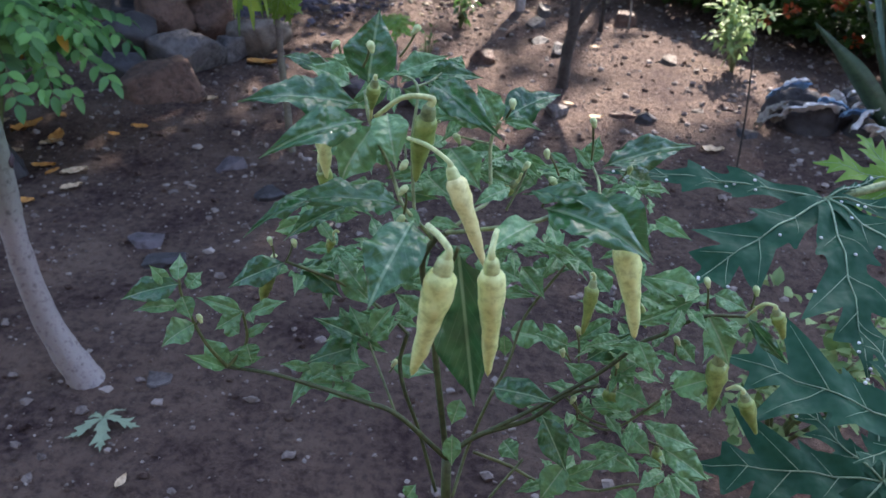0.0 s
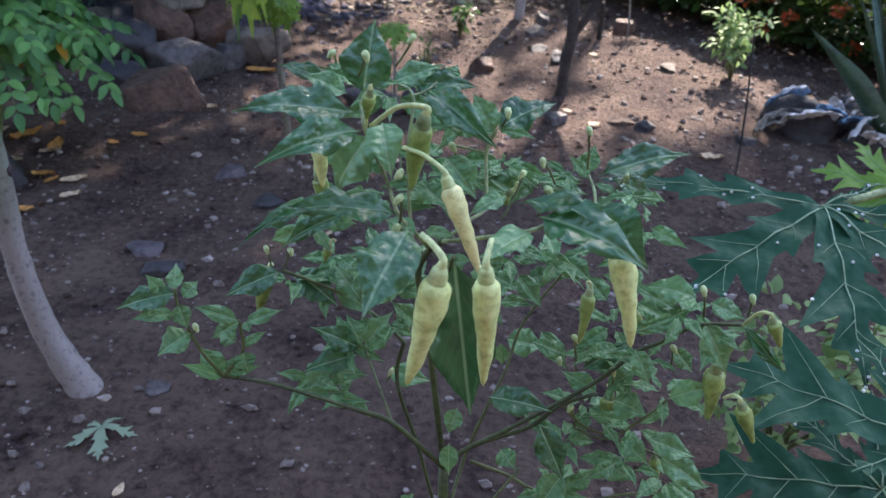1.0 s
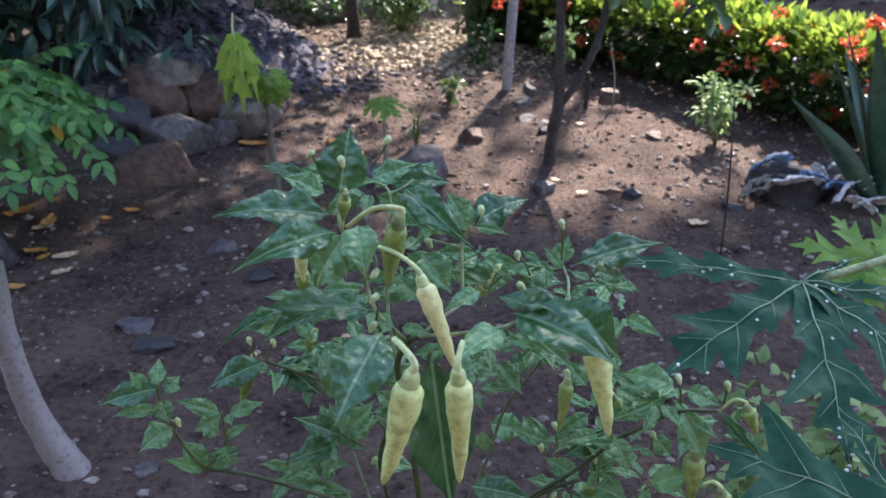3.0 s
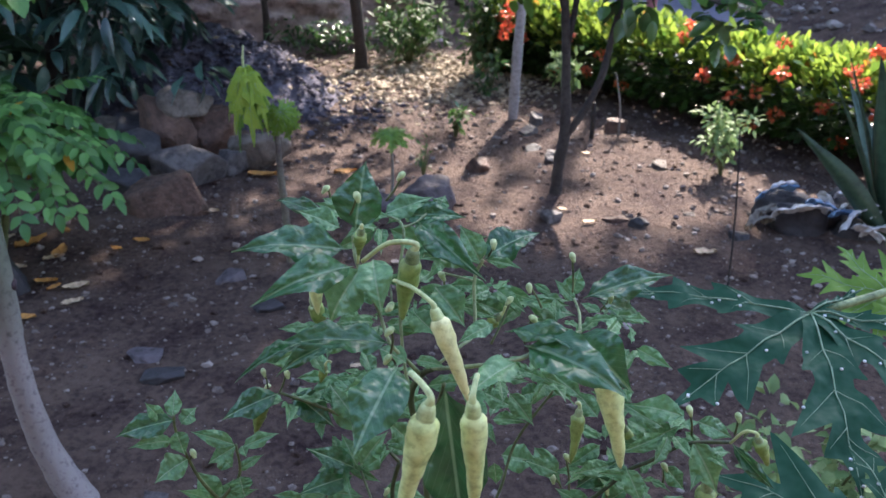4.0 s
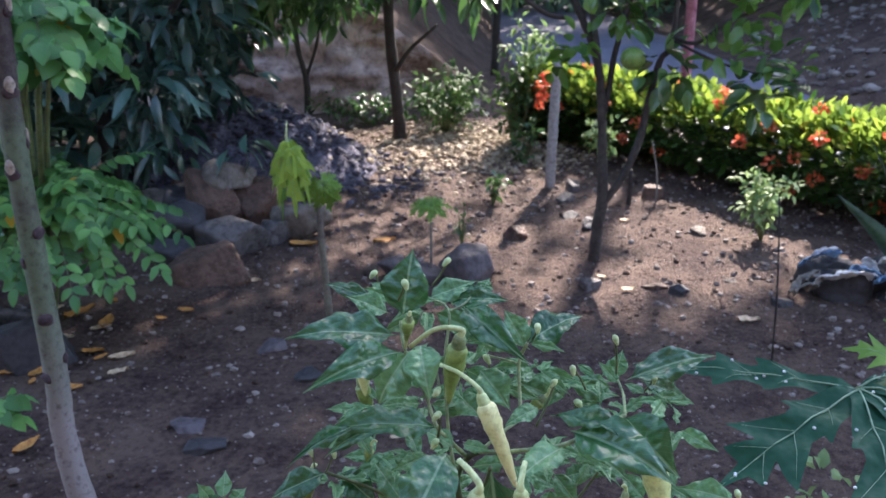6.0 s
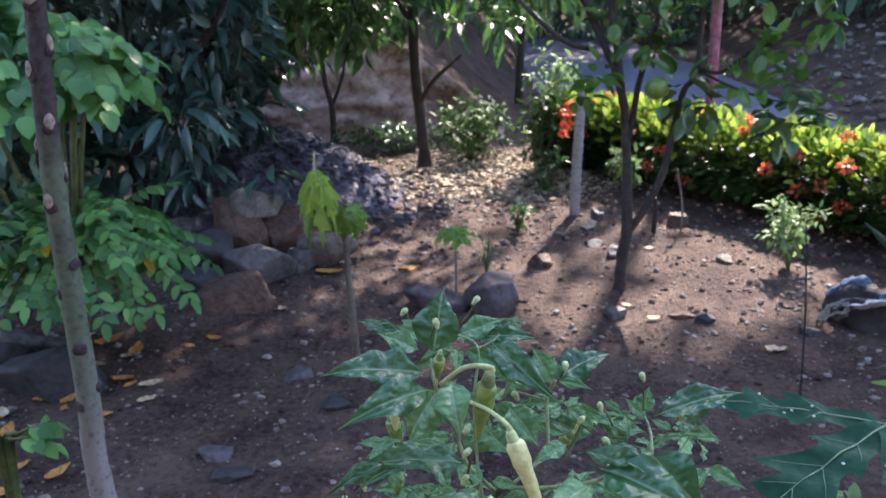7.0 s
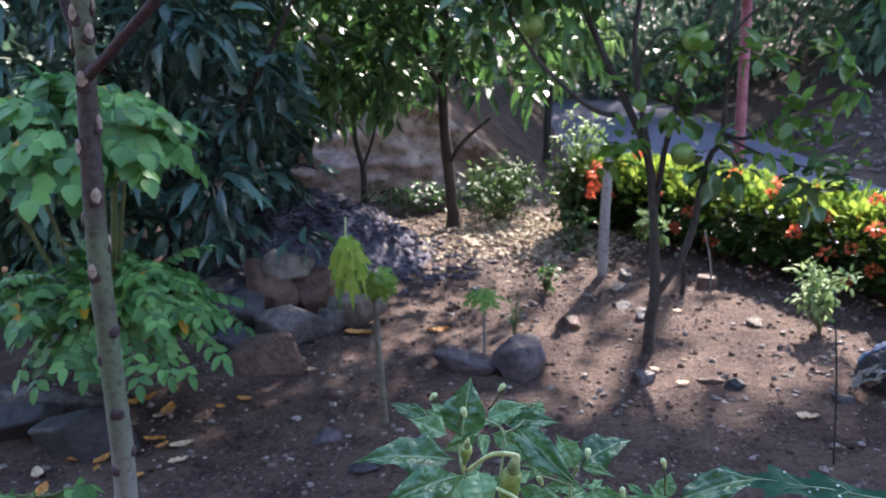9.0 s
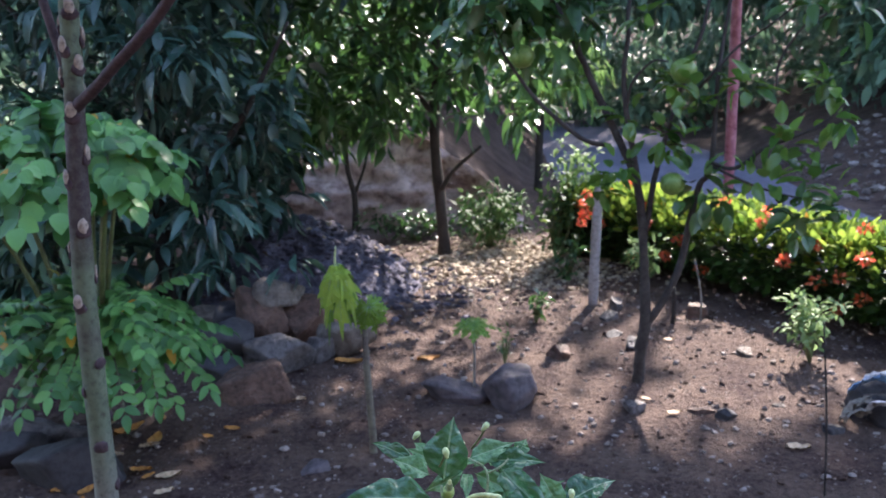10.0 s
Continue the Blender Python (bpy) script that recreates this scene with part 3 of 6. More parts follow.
citrus = tree("citrus_tree", "young citrus tree with a forked dark trunk and green fruit", "tree", (0.375, 3.235, 0.0), [
    ([(0.372, 3.23, -0.04), (0.376, 3.24, 0.12), (0.393, 3.25, 0.245), (0.384, 3.25, 0.41), (0.369, 3.25, 0.63), (0.338, 3.25, 0.81), (0.249, 3.25, 1.01), (0.172, 3.25, 1.17), (0.107, 3.25, 1.315), (0.033, 3.25, 1.48), (-0.05, 3.3, 1.9)], (0.024, 0.022, 0.023, 0.018, 0.0165, 0.015, 0.014, 0.013, 0.011, 0.009, 0.006)),
    ([(0.392, 3.25, 0.235), (0.461, 3.25, 0.34), (0.519, 3.26, 0.48), (0.548, 3.28, 0.635), (0.578, 3.28, 0.787), (0.619, 3.28, 0.872), (0.64, 3.3, 1.3), (0.8, 3.5, 2.2)], (0.017, 0.015, 0.014, 0.013, 0.012, 0.010, 0.007, 0.005)),
    ([(0.355, 3.25, 0.744), (0.329, 3.24, 0.895), (0.295, 3.23, 1.064), (0.281, 3.23, 1.21), (0.295, 3.25, 1.35), (0.303, 3.3, 1.5), (0.4, 3.4, 2.3)], (0.013, 0.0125, 0.011, 0.010, 0.009, 0.008, 0.005)),
    ([(0.240, 3.25, 0.943), (0.155, 3.24, 0.96), (0.07, 3.22, 1.02), (-0.037, 3.2, 1.12), (-0.111, 3.2, 1.216), (-0.164, 3.2, 1.3), (-0.22, 3.2, 1.45)], (0.010, 0.0095, 0.009, 0.008, 0.007, 0.005, 0.003)),
    ([(0.380, 3.25, 0.60), (0.411, 3.28, 0.81), (0.447, 3.3, 0.958), (0.474, 3.3, 1.062), (0.535, 3.3, 1.265), (0.585, 3.3, 1.46), (0.65, 3.4, 2.1)], (0.012, 0.011, 0.010, 0.009, 0.008, 0.007, 0.004)),
    ([(0.619, 3.28, 0.872), (0.698, 3.25, 0.855), (0.794, 3.22, 0.934), (0.891, 3.2, 0.975), (0.985, 3.2, 1.025), (1.05, 3.2, 1.09)], (0.008, 0.0075, 0.007, 0.006, 0.005, 0.003)),
    ([(0.295, 3.23, 1.064), (0.306, 3.2, 1.168), (0.375, 3.2, 1.248), (0.435, 3.2, 1.25)], (0.006, 0.0055, 0.005, 0.003)),
    ([(0.555, 3.3, 1.14), (0.602, 3.25, 1.203), (0.692, 3.25, 1.302), (0.804, 3.25, 1.378), (0.95, 3.25, 1.5)], (0.006, 0.006, 0.005, 0.004, 0.002)),
    ([(0.82, 3.22, 1.15), (0.833, 3.25, 1.24), (0.902, 3.25, 1.356), (0.993, 3.25, 1.411), (1.05, 3.25, 1.5)], (0.004, 0.005, 0.005, 0.004, 0.002)),
    ([(0.62, 3.28, 0.86), (0.75, 3.22, 0.80), (0.88, 3.2, 0.76), (1.0, 3.2, 0.74)], (0.006, 0.005, 0.004, 0.002)),
], CITRUS_BARK, [("crown", clumps(R, top, 8, 0.10, 0.11, 0.056, 0.25, 0.8), CITRUS), ("shaded_leaves", clumps(R, dark, 11, 0.075, 0.088, 0.05, 0.25, 0.9, fine=True), CITRUS),
                 ("twig_leaves", clumps(R, low, 9, 0.055, 0.078, 0.044, 0.0, 1.0, fine=True), CITRUS_LOW)])
for at, r in (((0.467, 3.2, 0.805), 0.046), ((0.49, 3.2, 1.215), 0.048), ((-0.089, 3.15, 1.278), 0.046)):
    v, f = stone_points(R, (r, r, r * 0.92), 0, 0.15, 12, 16)
    part("fruit", mesh_of("fruit", v, f, CITRUS_FRUIT), citrus, "green round citrus fruit", pose(*(Vector(at) - Vector((0.375, 3.235, 0)))))

# the tree in front of the bank
# The ellipsoids are unseen crown above the view, added to shade near soil.
top = lit_gap(np.random.default_rng(13), np.concatenate((box_points(R, 530, (-1.9, 4.5, 0.7), (0.25, 5.8, 2.6), lambda q: q[2] > (0.78 if q[0] < -1.25 else 1.02) + 0.12 * math.sin(q[0] * 9)),
                      ellipsoid(R, 620, (0.6, 5.2, 2.85), (2.2, 0.75, 0.75), 0.25), ellipsoid(R, 420, (0.6, 5.3, 4.0), (2.1, 0.8, 0.75), 0.25), ellipsoid(np.random.default_rng(77), 190, (2.2, 5.95, 2.9), (0.85, 0.75, 0.5), 0.25),
                      ellipsoid(np.random.default_rng(78), 115, (0.95, 5.72, 2.65), (1.35, 0.33, 0.3), 0.2), box_points(np.random.default_rng(79), 70, (-1.5, 4.6, 0.86), (-0.1, 5.5, 1.15), lambda q: abs(q[0] + 0.72) > 0.12))))
# Extra unseen clumps, placed to keep sun off the boulder and flat stone.
top = np.concatenate((top, ellipsoid(np.random.default_rng(81), 16, (0.72, 6.33, 2.6), (0.32, 0.14, 0.14), 0.1)))
tree("mango_tree", "tree with a dark slender trunk and drooping long leaves", "tree", (-0.69, 5.40, 0.0), [
    ([(-0.685, 5.40, -0.05), (-0.70, 5.38, 0.3), (-0.73, 5.35, 0.8), (-0.7, 5.3, 1.4), (-0.6, 5.3, 2.2), (-0.4, 5.3, 3.0)], (0.046, 0.037, 0.033, 0.028, 0.02, 0.012)),
    ([(-0.69, 5.33, 0.45), (-0.6, 5.3, 0.58), (-0.42, 5.25, 0.74)], (0.016, 0.014, 0.009)),
    ([(-0.71, 5.33, 0.9), (-1.0, 5.25, 1.3), (-1.4, 5.2, 1.7)], (0.02, 0.015, 0.008)),
    ([(-0.7, 5.33, 1.1), (-0.3, 5.25, 1.6), (0.1, 5.2, 2.2)], (0.02, 0.015, 0.008)),
], BARK, [("crown", clumps(R, top, 11, 0.10, 0.15, 0.046, 0.3, 1.0, droop=0.35), BACK_LEAF)])
tree("small_tree", "thin young tree before the earth bank", "tree", (-1.42, 5.9, 0.0), [
    ([(-1.42, 5.9, -0.03), (-1.41, 5.9, 0.3), (-1.46, 5.9, 0.6), (-1.4, 5.9, 1.1)], (0.028, 0.022, 0.018, 0.012)),
    ([(-1.41, 5.9, 0.32), (-1.32, 5.9, 0.55), (-1.28, 5.9, 0.8)], (0.014, 0.011, 0.008)),
], BARK, [("crown", clumps(R, ellipsoid(R, 50, (-1.4, 5.9, 1.15), (0.5, 0.3, 0.4), 0.3), 12, 0.12, 0.13, 0.04, 0.7, 0.6), BACK_LEAF)])
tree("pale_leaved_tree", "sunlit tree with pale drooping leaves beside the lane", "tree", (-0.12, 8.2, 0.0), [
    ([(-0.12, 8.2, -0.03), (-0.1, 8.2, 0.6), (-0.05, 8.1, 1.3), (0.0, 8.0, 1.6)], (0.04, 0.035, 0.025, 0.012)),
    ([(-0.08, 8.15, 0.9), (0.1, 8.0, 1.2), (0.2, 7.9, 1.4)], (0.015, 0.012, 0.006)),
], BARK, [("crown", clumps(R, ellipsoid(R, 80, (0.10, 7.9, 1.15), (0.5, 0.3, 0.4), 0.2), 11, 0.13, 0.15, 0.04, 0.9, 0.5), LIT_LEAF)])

# the dark tree at the side
top = np.concatenate((box_points(R, 350, (-2.9, 3.4, 0.25), (-1.35, 4.5, 2.6), lambda q: q[0] < -1.30 - 0.25 * math.sin(q[2] * 5) * 0.3 and (q[2] > 0.35 or q[0] < -1.6)),
                      ellipsoid(R, 150, (-1.7, 4.2, 2.3), (1.2, 0.9, 0.9), 0.4), box_points(np.random.default_rng(80), 46, (-2.1, 4.6, 0.66), (-1.62, 5.0, 1.05))))
tree("broadleaf_tree", "dark tree with large glossy drooping leaves", "tree", (-1.95, 3.95, 0.0), [
    ([(-1.95, 3.95, -0.05), (-1.93, 3.95, 0.5), (-1.9, 3.95, 1.2), (-1.8, 4.0, 2.2)], (0.05, 0.045, 0.035, 0.02)),
    ([(-1.92, 3.95, 0.45), (-1.65, 3.85, 0.75), (-1.4, 3.8, 1.05), (-1.15, 3.75, 1.45)], (0.025, 0.02, 0.016, 0.008)),
    ([(-1.91, 3.95, 0.8), (-2.2, 3.8, 1.2), (-2.5, 3.7, 1.6)], (0.022, 0.018, 0.01)),
], BARK, [("crown", clumps(R, top, 16, 0.15, 0.135, 0.045, 0.3, 1.0, droop=0.35, fine=True), MANGO),
          ("twig_leaves", clumps(R, [(-1.12, 3.55, 0.42), (-1.18, 3.6, 0.36), (-1.3, 3.5, 1.15), (-1.2, 3.6, 1.2), (-1.05, 3.7, 1.25)], 4, 0.1, 0.17, 0.055, 0.5, 0.8), MANGO)])


def fronds(rng, starts, ends, pairs, length, width):
    """Feathered leaves: pairs of leaflets along a drooping rib."""
    P, D, U, L, W = [], [], [], [], []
    ribs = []
    for a, b in zip(starts, ends):
        a, b = np.asarray(a), np.asarray(b)
        way = b - a
        side = np.cross(way, (0, 0, 1.0))
        side /= np.linalg.norm(side) + 1e-9
        reach = np.linalg.norm(way)
        ribs.append(([a, a + way * 0.5 + np.array((0, 0, 0.12 * reach)), b], (0.004, 0.003, 0.001)))
        for k in range(pairs):
            s = 0.25 + 0.75 * (k + 0.5) / pairs
            at = a + way * s + np.array((0, 0, 0.48 * reach * s * (1 - s)))
            for g in (-1, 1):
                P.append(at)
                D.append(side * g + way / reach * 0.45 + np.array((0, 0, -0.35)) + rng.normal(size=3) * 0.09)
                U.append(np.array((0.2, -0.7, 0.8)) + rng.normal(size=3) * 0.25)
                L.append(length * rng.uniform(0.75, 1.15) * (1.05 - 0.35 * abs(s - 0.5)))
                W.append(width * rng.uniform(0.8, 1.15))
        P.append(b); D.append(way / reach + np.array((0, 0, -0.4))); U.append(np.array((0, 0, 1.0))); L.append(length); W.append(width)
    return leaves(P, D, U, L, W, 0.12, 0.3, True), ribs


def bush(name, label, base, heart, radii, count, pairs, reach, length, width, mat, rng, lean=(0, 0, 0)):
    ob = thing(name, label, "bush", base)
    stems = []
    starts, ends = [], []
    for _ in range(count):
        o = unit(rng, 1)[0]
        o[2] = abs(o[2]) * 0.9 - 0.25
        o[1] -= 0.25
        s = np.asarray(heart) + o * np.asarray(radii) * rng.uniform(0.3, 0.85)
        e = s + (o + np.asarray(lean) + np.array((0, 0, -0.35)) + rng.normal(size=3) * 0.2) * reach
        starts.append(s); ends.append(e)
        if len(stems) < 9:
            stems.append(([base, np.asarray(base) * 0.5 + s * 0.5 + np.array((0, 0, 0.1)), s], (0.012, 0.009, 0.005)))
    (v, f), ribs = fronds(rng, starts, ends, pairs, length, width)
    part("crown", mesh_of("crown", v - np.array(base), f, mat), ob)
    rv, rf = join(*[tube(shift(p, base), r, 5, 3) for p, r in ribs])
    tagged(part("leaf_ribs", mesh_of("leaf_ribs", rv, rf, TWIG), ob), kind="stuff")
    for p, r in stems:
        v, f = tube(shift(p, base), r, 6, 4)
        part("stem", mesh_of("stem", v, f, TWIG), ob)
    return ob


bush("leafy_bush", "fresh green bush with rounded leaflets and yellow leaves", (-1.55, 2.6, 0.0), (-1.60, 2.6, 0.97), (0.46, 0.30, 0.27), 150, 4, 0.15, 0.070, 0.054, BUSH, R)
bush("low_bush", "low green bush with feathered drooping leaves", (-1.5, 2.5, 0.0), (-1.52, 2.60, 0.40), (0.32, 0.22, 0.20), 115, 7, 0.20, 0.056, 0.029, BUSH, R, (0.24, -0.05, 0.1))
bush("bush_sprig", "small green sprig near the papaya trunk", (-1.18, 1.62, 0.0), (-1.15, 1.58, 0.26), (0.07, 0.07, 0.07), 6, 3, 0.07, 0.05, 0.03, BUSH, R)


# the hedge with red blossom
def hedge():
    rng = np.random.default_rng(21)
    line = curve_points([(0.26, 5.5, 0), (0.40, 5.40, 0), (0.66, 5.25, 0), (1.22, 4.59, 0), (1.72, 3.99, 0), (2.38, 3.31, 0)], 10)
    base = (0.95, 4.4, 0)
    ob = thing("hedge", "clipped hedge with yellow-green leaves and red blossom", "hedge", base)
    P, D, U = [], [], []
    for _ in range(21000):
        k = rng.uniform(0, len(line) - 1.001)
        c = line[int(k)].lerp(line[int(k) + 1], k % 1)
        a = rng.uniform(0, 2 * math.pi)
        rr = 1 - 0.6 * rng.random() ** 1.3
        x, z = math.cos(a) * 0.30 * rr, math.sin(a) * 0.18 * rr
        h = 0.225 + 0.035 * noise.noise(c * 4) + z * (1.15 if z > 0 else 1.25)
        P.append((c.x + x * 0.77 + rng.normal() * 0.02, c.y + x * 0.64 + rng.normal() * 0.02, max(0.07, h + rng.normal() * 0.015)))
        D.append((math.cos(a) * 0.7 + rng.normal() * 0.4, math.cos(a) * 0.6 + rng.normal() * 0.4, math.sin(a) * 0.7 + 0.35 + rng.normal() * 0.3))
        U.append((rng.normal() * 0.5, rng.normal() * 0.5, 1))
    n = len(P)
    P, D, U = np.array(P), np.array(D), np.array(U)
    # young marks upper leaves by height; they get sunlit colour, the rest shaded.
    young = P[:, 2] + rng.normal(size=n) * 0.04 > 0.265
    for mask, mat, name, words in ((young, HEDGE, "lit_leaves", "yellow-green upper leaves, sunlight put into the colour"), (~young, HEDGE_SHADE, "crown", "dark green lower leaves, shade put into the colour")):
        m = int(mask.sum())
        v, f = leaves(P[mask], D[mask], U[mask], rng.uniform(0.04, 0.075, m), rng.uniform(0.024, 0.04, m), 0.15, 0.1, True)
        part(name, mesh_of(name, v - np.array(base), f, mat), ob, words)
    for i in range(0, len(line), 3):
        c = line[i]
        for s in (-0.5, 0.5):
            top_at = c + Vector((rng.normal() * 0.08, rng.normal() * 0.08, 0.32))
            v, f = tube(shift([c + Vector((s * 0.1, s * 0.08, -0.02)), c.lerp(top_at, 0.5) + Vector((s * 0.08, 0, 0)), top_at], base), (0.012, 0.008, 0.004), 6, 4)
            part("stem", mesh_of("stem", v, f, BARK), ob)
    heads = [(0.22, 5.0, 0.42), (0.22, 4.98, 0.36), (0.24, 5.0, 0.47), (0.20, 4.98, 0.31), (0.55, 4.75, 0.36)]
    for k in range(30):
        c = line[int(rng.integers(10, len(line) - 4))]
        a = rng.uniform(1.5, 3.9)
        heads.append((c.x + math.cos(a) * 0.25 + rng.normal() * 0.02, c.y + math.cos(a) * 0.21 + rng.normal() * 0.02, 0.24 + math.sin(a) * 0.225))
    for at in heads:
        q = ellipsoid(rng, 34, at, (0.030, 0.028, 0.024), 0.4)
        v, f = leaves(q, q - np.asarray(at) + rng.normal(size=q.shape) * 0.008, rng.normal(size=q.shape), np.full(34, 0.024), np.full(34, 0.018), 0.1, 0.1)
        part("blossom", mesh_of("blossom", v - np.array(base), f, PETAL), ob, "round head of red petals")


hedge()
R = np.random.default_rng(31)


def shrub(name, label, base, centre, radii, count, each, spread, length, width, mat, category="shrub"):
    ob = thing(name, label, category, base)
    c = ellipsoid(R, count, centre, radii, 0.3)
    v, f = clumps(R, c, each, spread, length, width, 0.1, 0.8)
    part("crown", mesh_of("crown", v - np.array(base), f, mat), ob)
    for q in c[:min(count, 9)]:
        v, f = tube(shift([base, np.asarray(base) * 0.5 + q * 0.5, q], base), (0.006, 0.004, 0.002), 5, 3)
        part("stem", mesh_of("stem", v, f, TWIG), ob)


shrub("flowering_shrub", "small pale green shrub with upright spikes", (1.1, 3.5, 0), (1.09, 3.5, 0.2), (0.13, 0.11, 0.12), 30, 9, 0.05, 0.04, 0.02, HERB)
shrub("border_plant", "leafy green plant at the bank with red flowers", (-0.4, 5.6, 0), (-0.4, 5.6, 0.2), (0.32, 0.18, 0.2), 46, 9, 0.07, 0.06, 0.028, BORDER)
shrub("border_plant", "leafy green plant at the end of the hedge", (0.05, 5.15, 0), (0.08, 5.2, 0.30), (0.17, 0.14, 0.26), 40, 9, 0.07, 0.06, 0.028, BORDER)
shrub("border_plant", "thin upright green plant by the post", (0.13, 4.85, 0), (0.13, 4.85, 0.1), (0.1, 0.08, 0.12), 14, 8, 0.05, 0.05, 0.022, BACK_LEAF)
shrub("border_plant", "low green plant along the foot of the bank", (-0.95, 5.85, 0), (-0.95, 5.85, 0.12), (0.5, 0.12, 0.12), 40, 8, 0.06, 0.06, 0.022, BACK_LEAF)
shrub("border_plant", "leafy plant growing through the hedge", (0.52, 4.55, 0), (0.52, 4.55, 0.22), (0.1, 0.08, 0.14), 16, 8, 0.05, 0.05, 0.026, HERB)
shrub("border_plant", "tall pale leafy plant beside the hedge end", (0.20, 5.45, 0), (0.16, 5.45, 0.60), (0.17, 0.10, 0.2), 22, 8, 0.06, 0.06, 0.03, HERB)
shrub("border_plant", "low dark plant against the earth bank", (-0.42, 6.05, 0), (-0.40, 6.05, 0.2), (0.22, 0.10, 0.2), 34, 9, 0.06, 0.06, 0.026, BORDER)
shrub("ground_herb", "pale mottled herb under the papaya leaves", (0.62, 1.3, 0), (0.62, 1.28, 0.22), (0.18, 0.14, 0.16), 40, 8, 0.04, 0.035, 0.022, HERB)
shrub("seedling", "thin green seedling on open soil", (-0.05, 3.98, 0), (-0.05, 3.98, 0.1), (0.05, 0.05, 0.07), 8, 6, 0.03, 0.045, 0.02, CITRUS)
shrub("seedling", "thin pale green weed on open soil", (-0.17, 3.4, 0), (-0.17, 3.4, 0.1), (0.03, 0.03, 0.08), 6, 5, 0.02, 0.03, 0.012, BACK_LEAF)


# ---- papaya plants ----
def papaya_lobe(length, rng, droop, lift, wide=1.0):
    """One lobe along x: a midrib with slanting side rays that swell into pointed side lobes, and its ribs."""
    def bend(x, y, z=0.0):
        s = max(0, x / length)
        y *= wide
        return Vector((x, y, z + lift * s - droop * s * s + 0.12 * abs(y) + 0.004 * math.sin(x * 90 + y * 60)))
    ribs = [([bend(length * k / 8, 0, 0.0012) for k in range(9)], 1.0)]
    n, rows = 56, 5
    verts, faces = [], []
    slant = radians(42)
    for g in (-1, 1):
        peaks = [(p + rng.uniform(-0.03, 0.03), a * rng.uniform(0.82, 1.12), w) for p, a, w in ((0.25, 0.17, 0.10), (0.47, 0.32 * wide, 0.15), (0.71, 0.16, 0.12))]
        o = len(verts)
        for i in range(n + 1):
            t = i / n
            h = 0.18 * (1 - t) ** 0.7 * min(1, 0.45 + t * 3) + 0.01 * (1 - t)
            for p, a, w in peaks:
                q = max(0, 1 - abs(t - p) / w)
                h = max(h, 0.10 * (1 - t) + a * q ** 0.95)
            for k in range(rows):
                r = h * length * k / (rows - 1)
                verts.append(bend(t * length + r * math.cos(slant), g * r * math.sin(slant)))
        for i in range(n):
            for k in range(rows - 1):
                a = o + i * rows + k
                quad = (a, a + 1, a + rows + 1, a + rows)
                faces.append(quad if g < 0 else quad[::-1])
        for p, a, w in peaks[:3]:
            ribs.append(([bend(p * length + a * 0.9 * length * k / 4 * math.cos(slant), g * a * 0.9 * length * k / 4 * math.sin(slant), 0.001) for k in range(5)], 0.42))
    return verts, faces, ribs


def papaya_leaf(parent, at, tip_way, normal, size, mat, lobes=7, seed=0, drops=0, name="leaf", stalk_to=None, droop=0.25, label="", shut=1.0, spokes=()):
    """A lobed leaf about its centre; tip_way: where the middle lobe points; spokes: each lobe's own turn and length."""
    rng = np.random.default_rng(seed)
    x = Vector(tip_way).normalized()
    z = Vector(normal)
    z = (z - x * z.dot(x)).normalized()
    m = Matrix((x, z.cross(x), z)).transposed().to_4x4()
    verts, faces, ribs = [], [], []
    for k in range(len(spokes) or lobes):
        a = (k - (lobes - 1) / 2) * radians(325 / lobes)
        reach = size * (1 - 0.42 * (abs(k - (lobes - 1) / 2) / ((lobes - 1) / 2)) ** 1.5) * rng.uniform(0.92, 1.06)
        if spokes:
            a, reach = radians(spokes[k][0]), spokes[k][1]
        v, f, lines = papaya_lobe(reach, rng, reach * droop * rng.uniform(0.6, 1.3), reach * 0.1, spokes[k][2] if spokes else 1.0)
        turn = Matrix.Rotation(a, 3, "Z")
        fit_in = lambda q: turn @ Vector((q[0] * shut, q[1], q[2])) + Vector((0, 0, 0.0007 * k))
        o = len(verts)
        verts += [fit_in(q) for q in v]
        faces += [tuple(i + o for i in q) for q in f]
        for line, thick in lines:
            r = size * 0.0056 * thick
            ribs.append(([fit_in(q) + Vector((0, 0, 0.0012)) for q in line], (r, r * 0.6, r * 0.25)))
    blade = part(name, mesh_of(name, verts, faces, mat), parent, label, Matrix.Translation(Vector(at)) @ m)
    rv, rf = join(*[tube(p, r, 5, 2) for p, r in ribs])
    part("leaf_vein", mesh_of("leaf_vein", rv, rf, VEIN), blade, "pale green leaf veins")
    for _ in range(drops):
        v = verts[rng.integers(len(verts))]
        w, g = stone_points(rng, (0.0022, 0.002, 0.0015), 0, 0.05, 5, 8)
        part("water_drop", mesh_of("water_drop", w, g, WATER), blade, "clear rain drop", pose(v.x, v.y, v.z + 0.0012))
    if stalk_to is not None:
        inv = m.inverted()
        end = inv @ (Vector(stalk_to) - Vector(at))
        v, f = tube([(0, 0, 0), end * 0.5 + Vector((0, 0, size * 0.1)), end], (size * 0.022, size * 0.026), 8, 5)
        part("leaf_stalk", mesh_of("leaf_stalk", v, f, PALE_STEM), blade)
    return blade


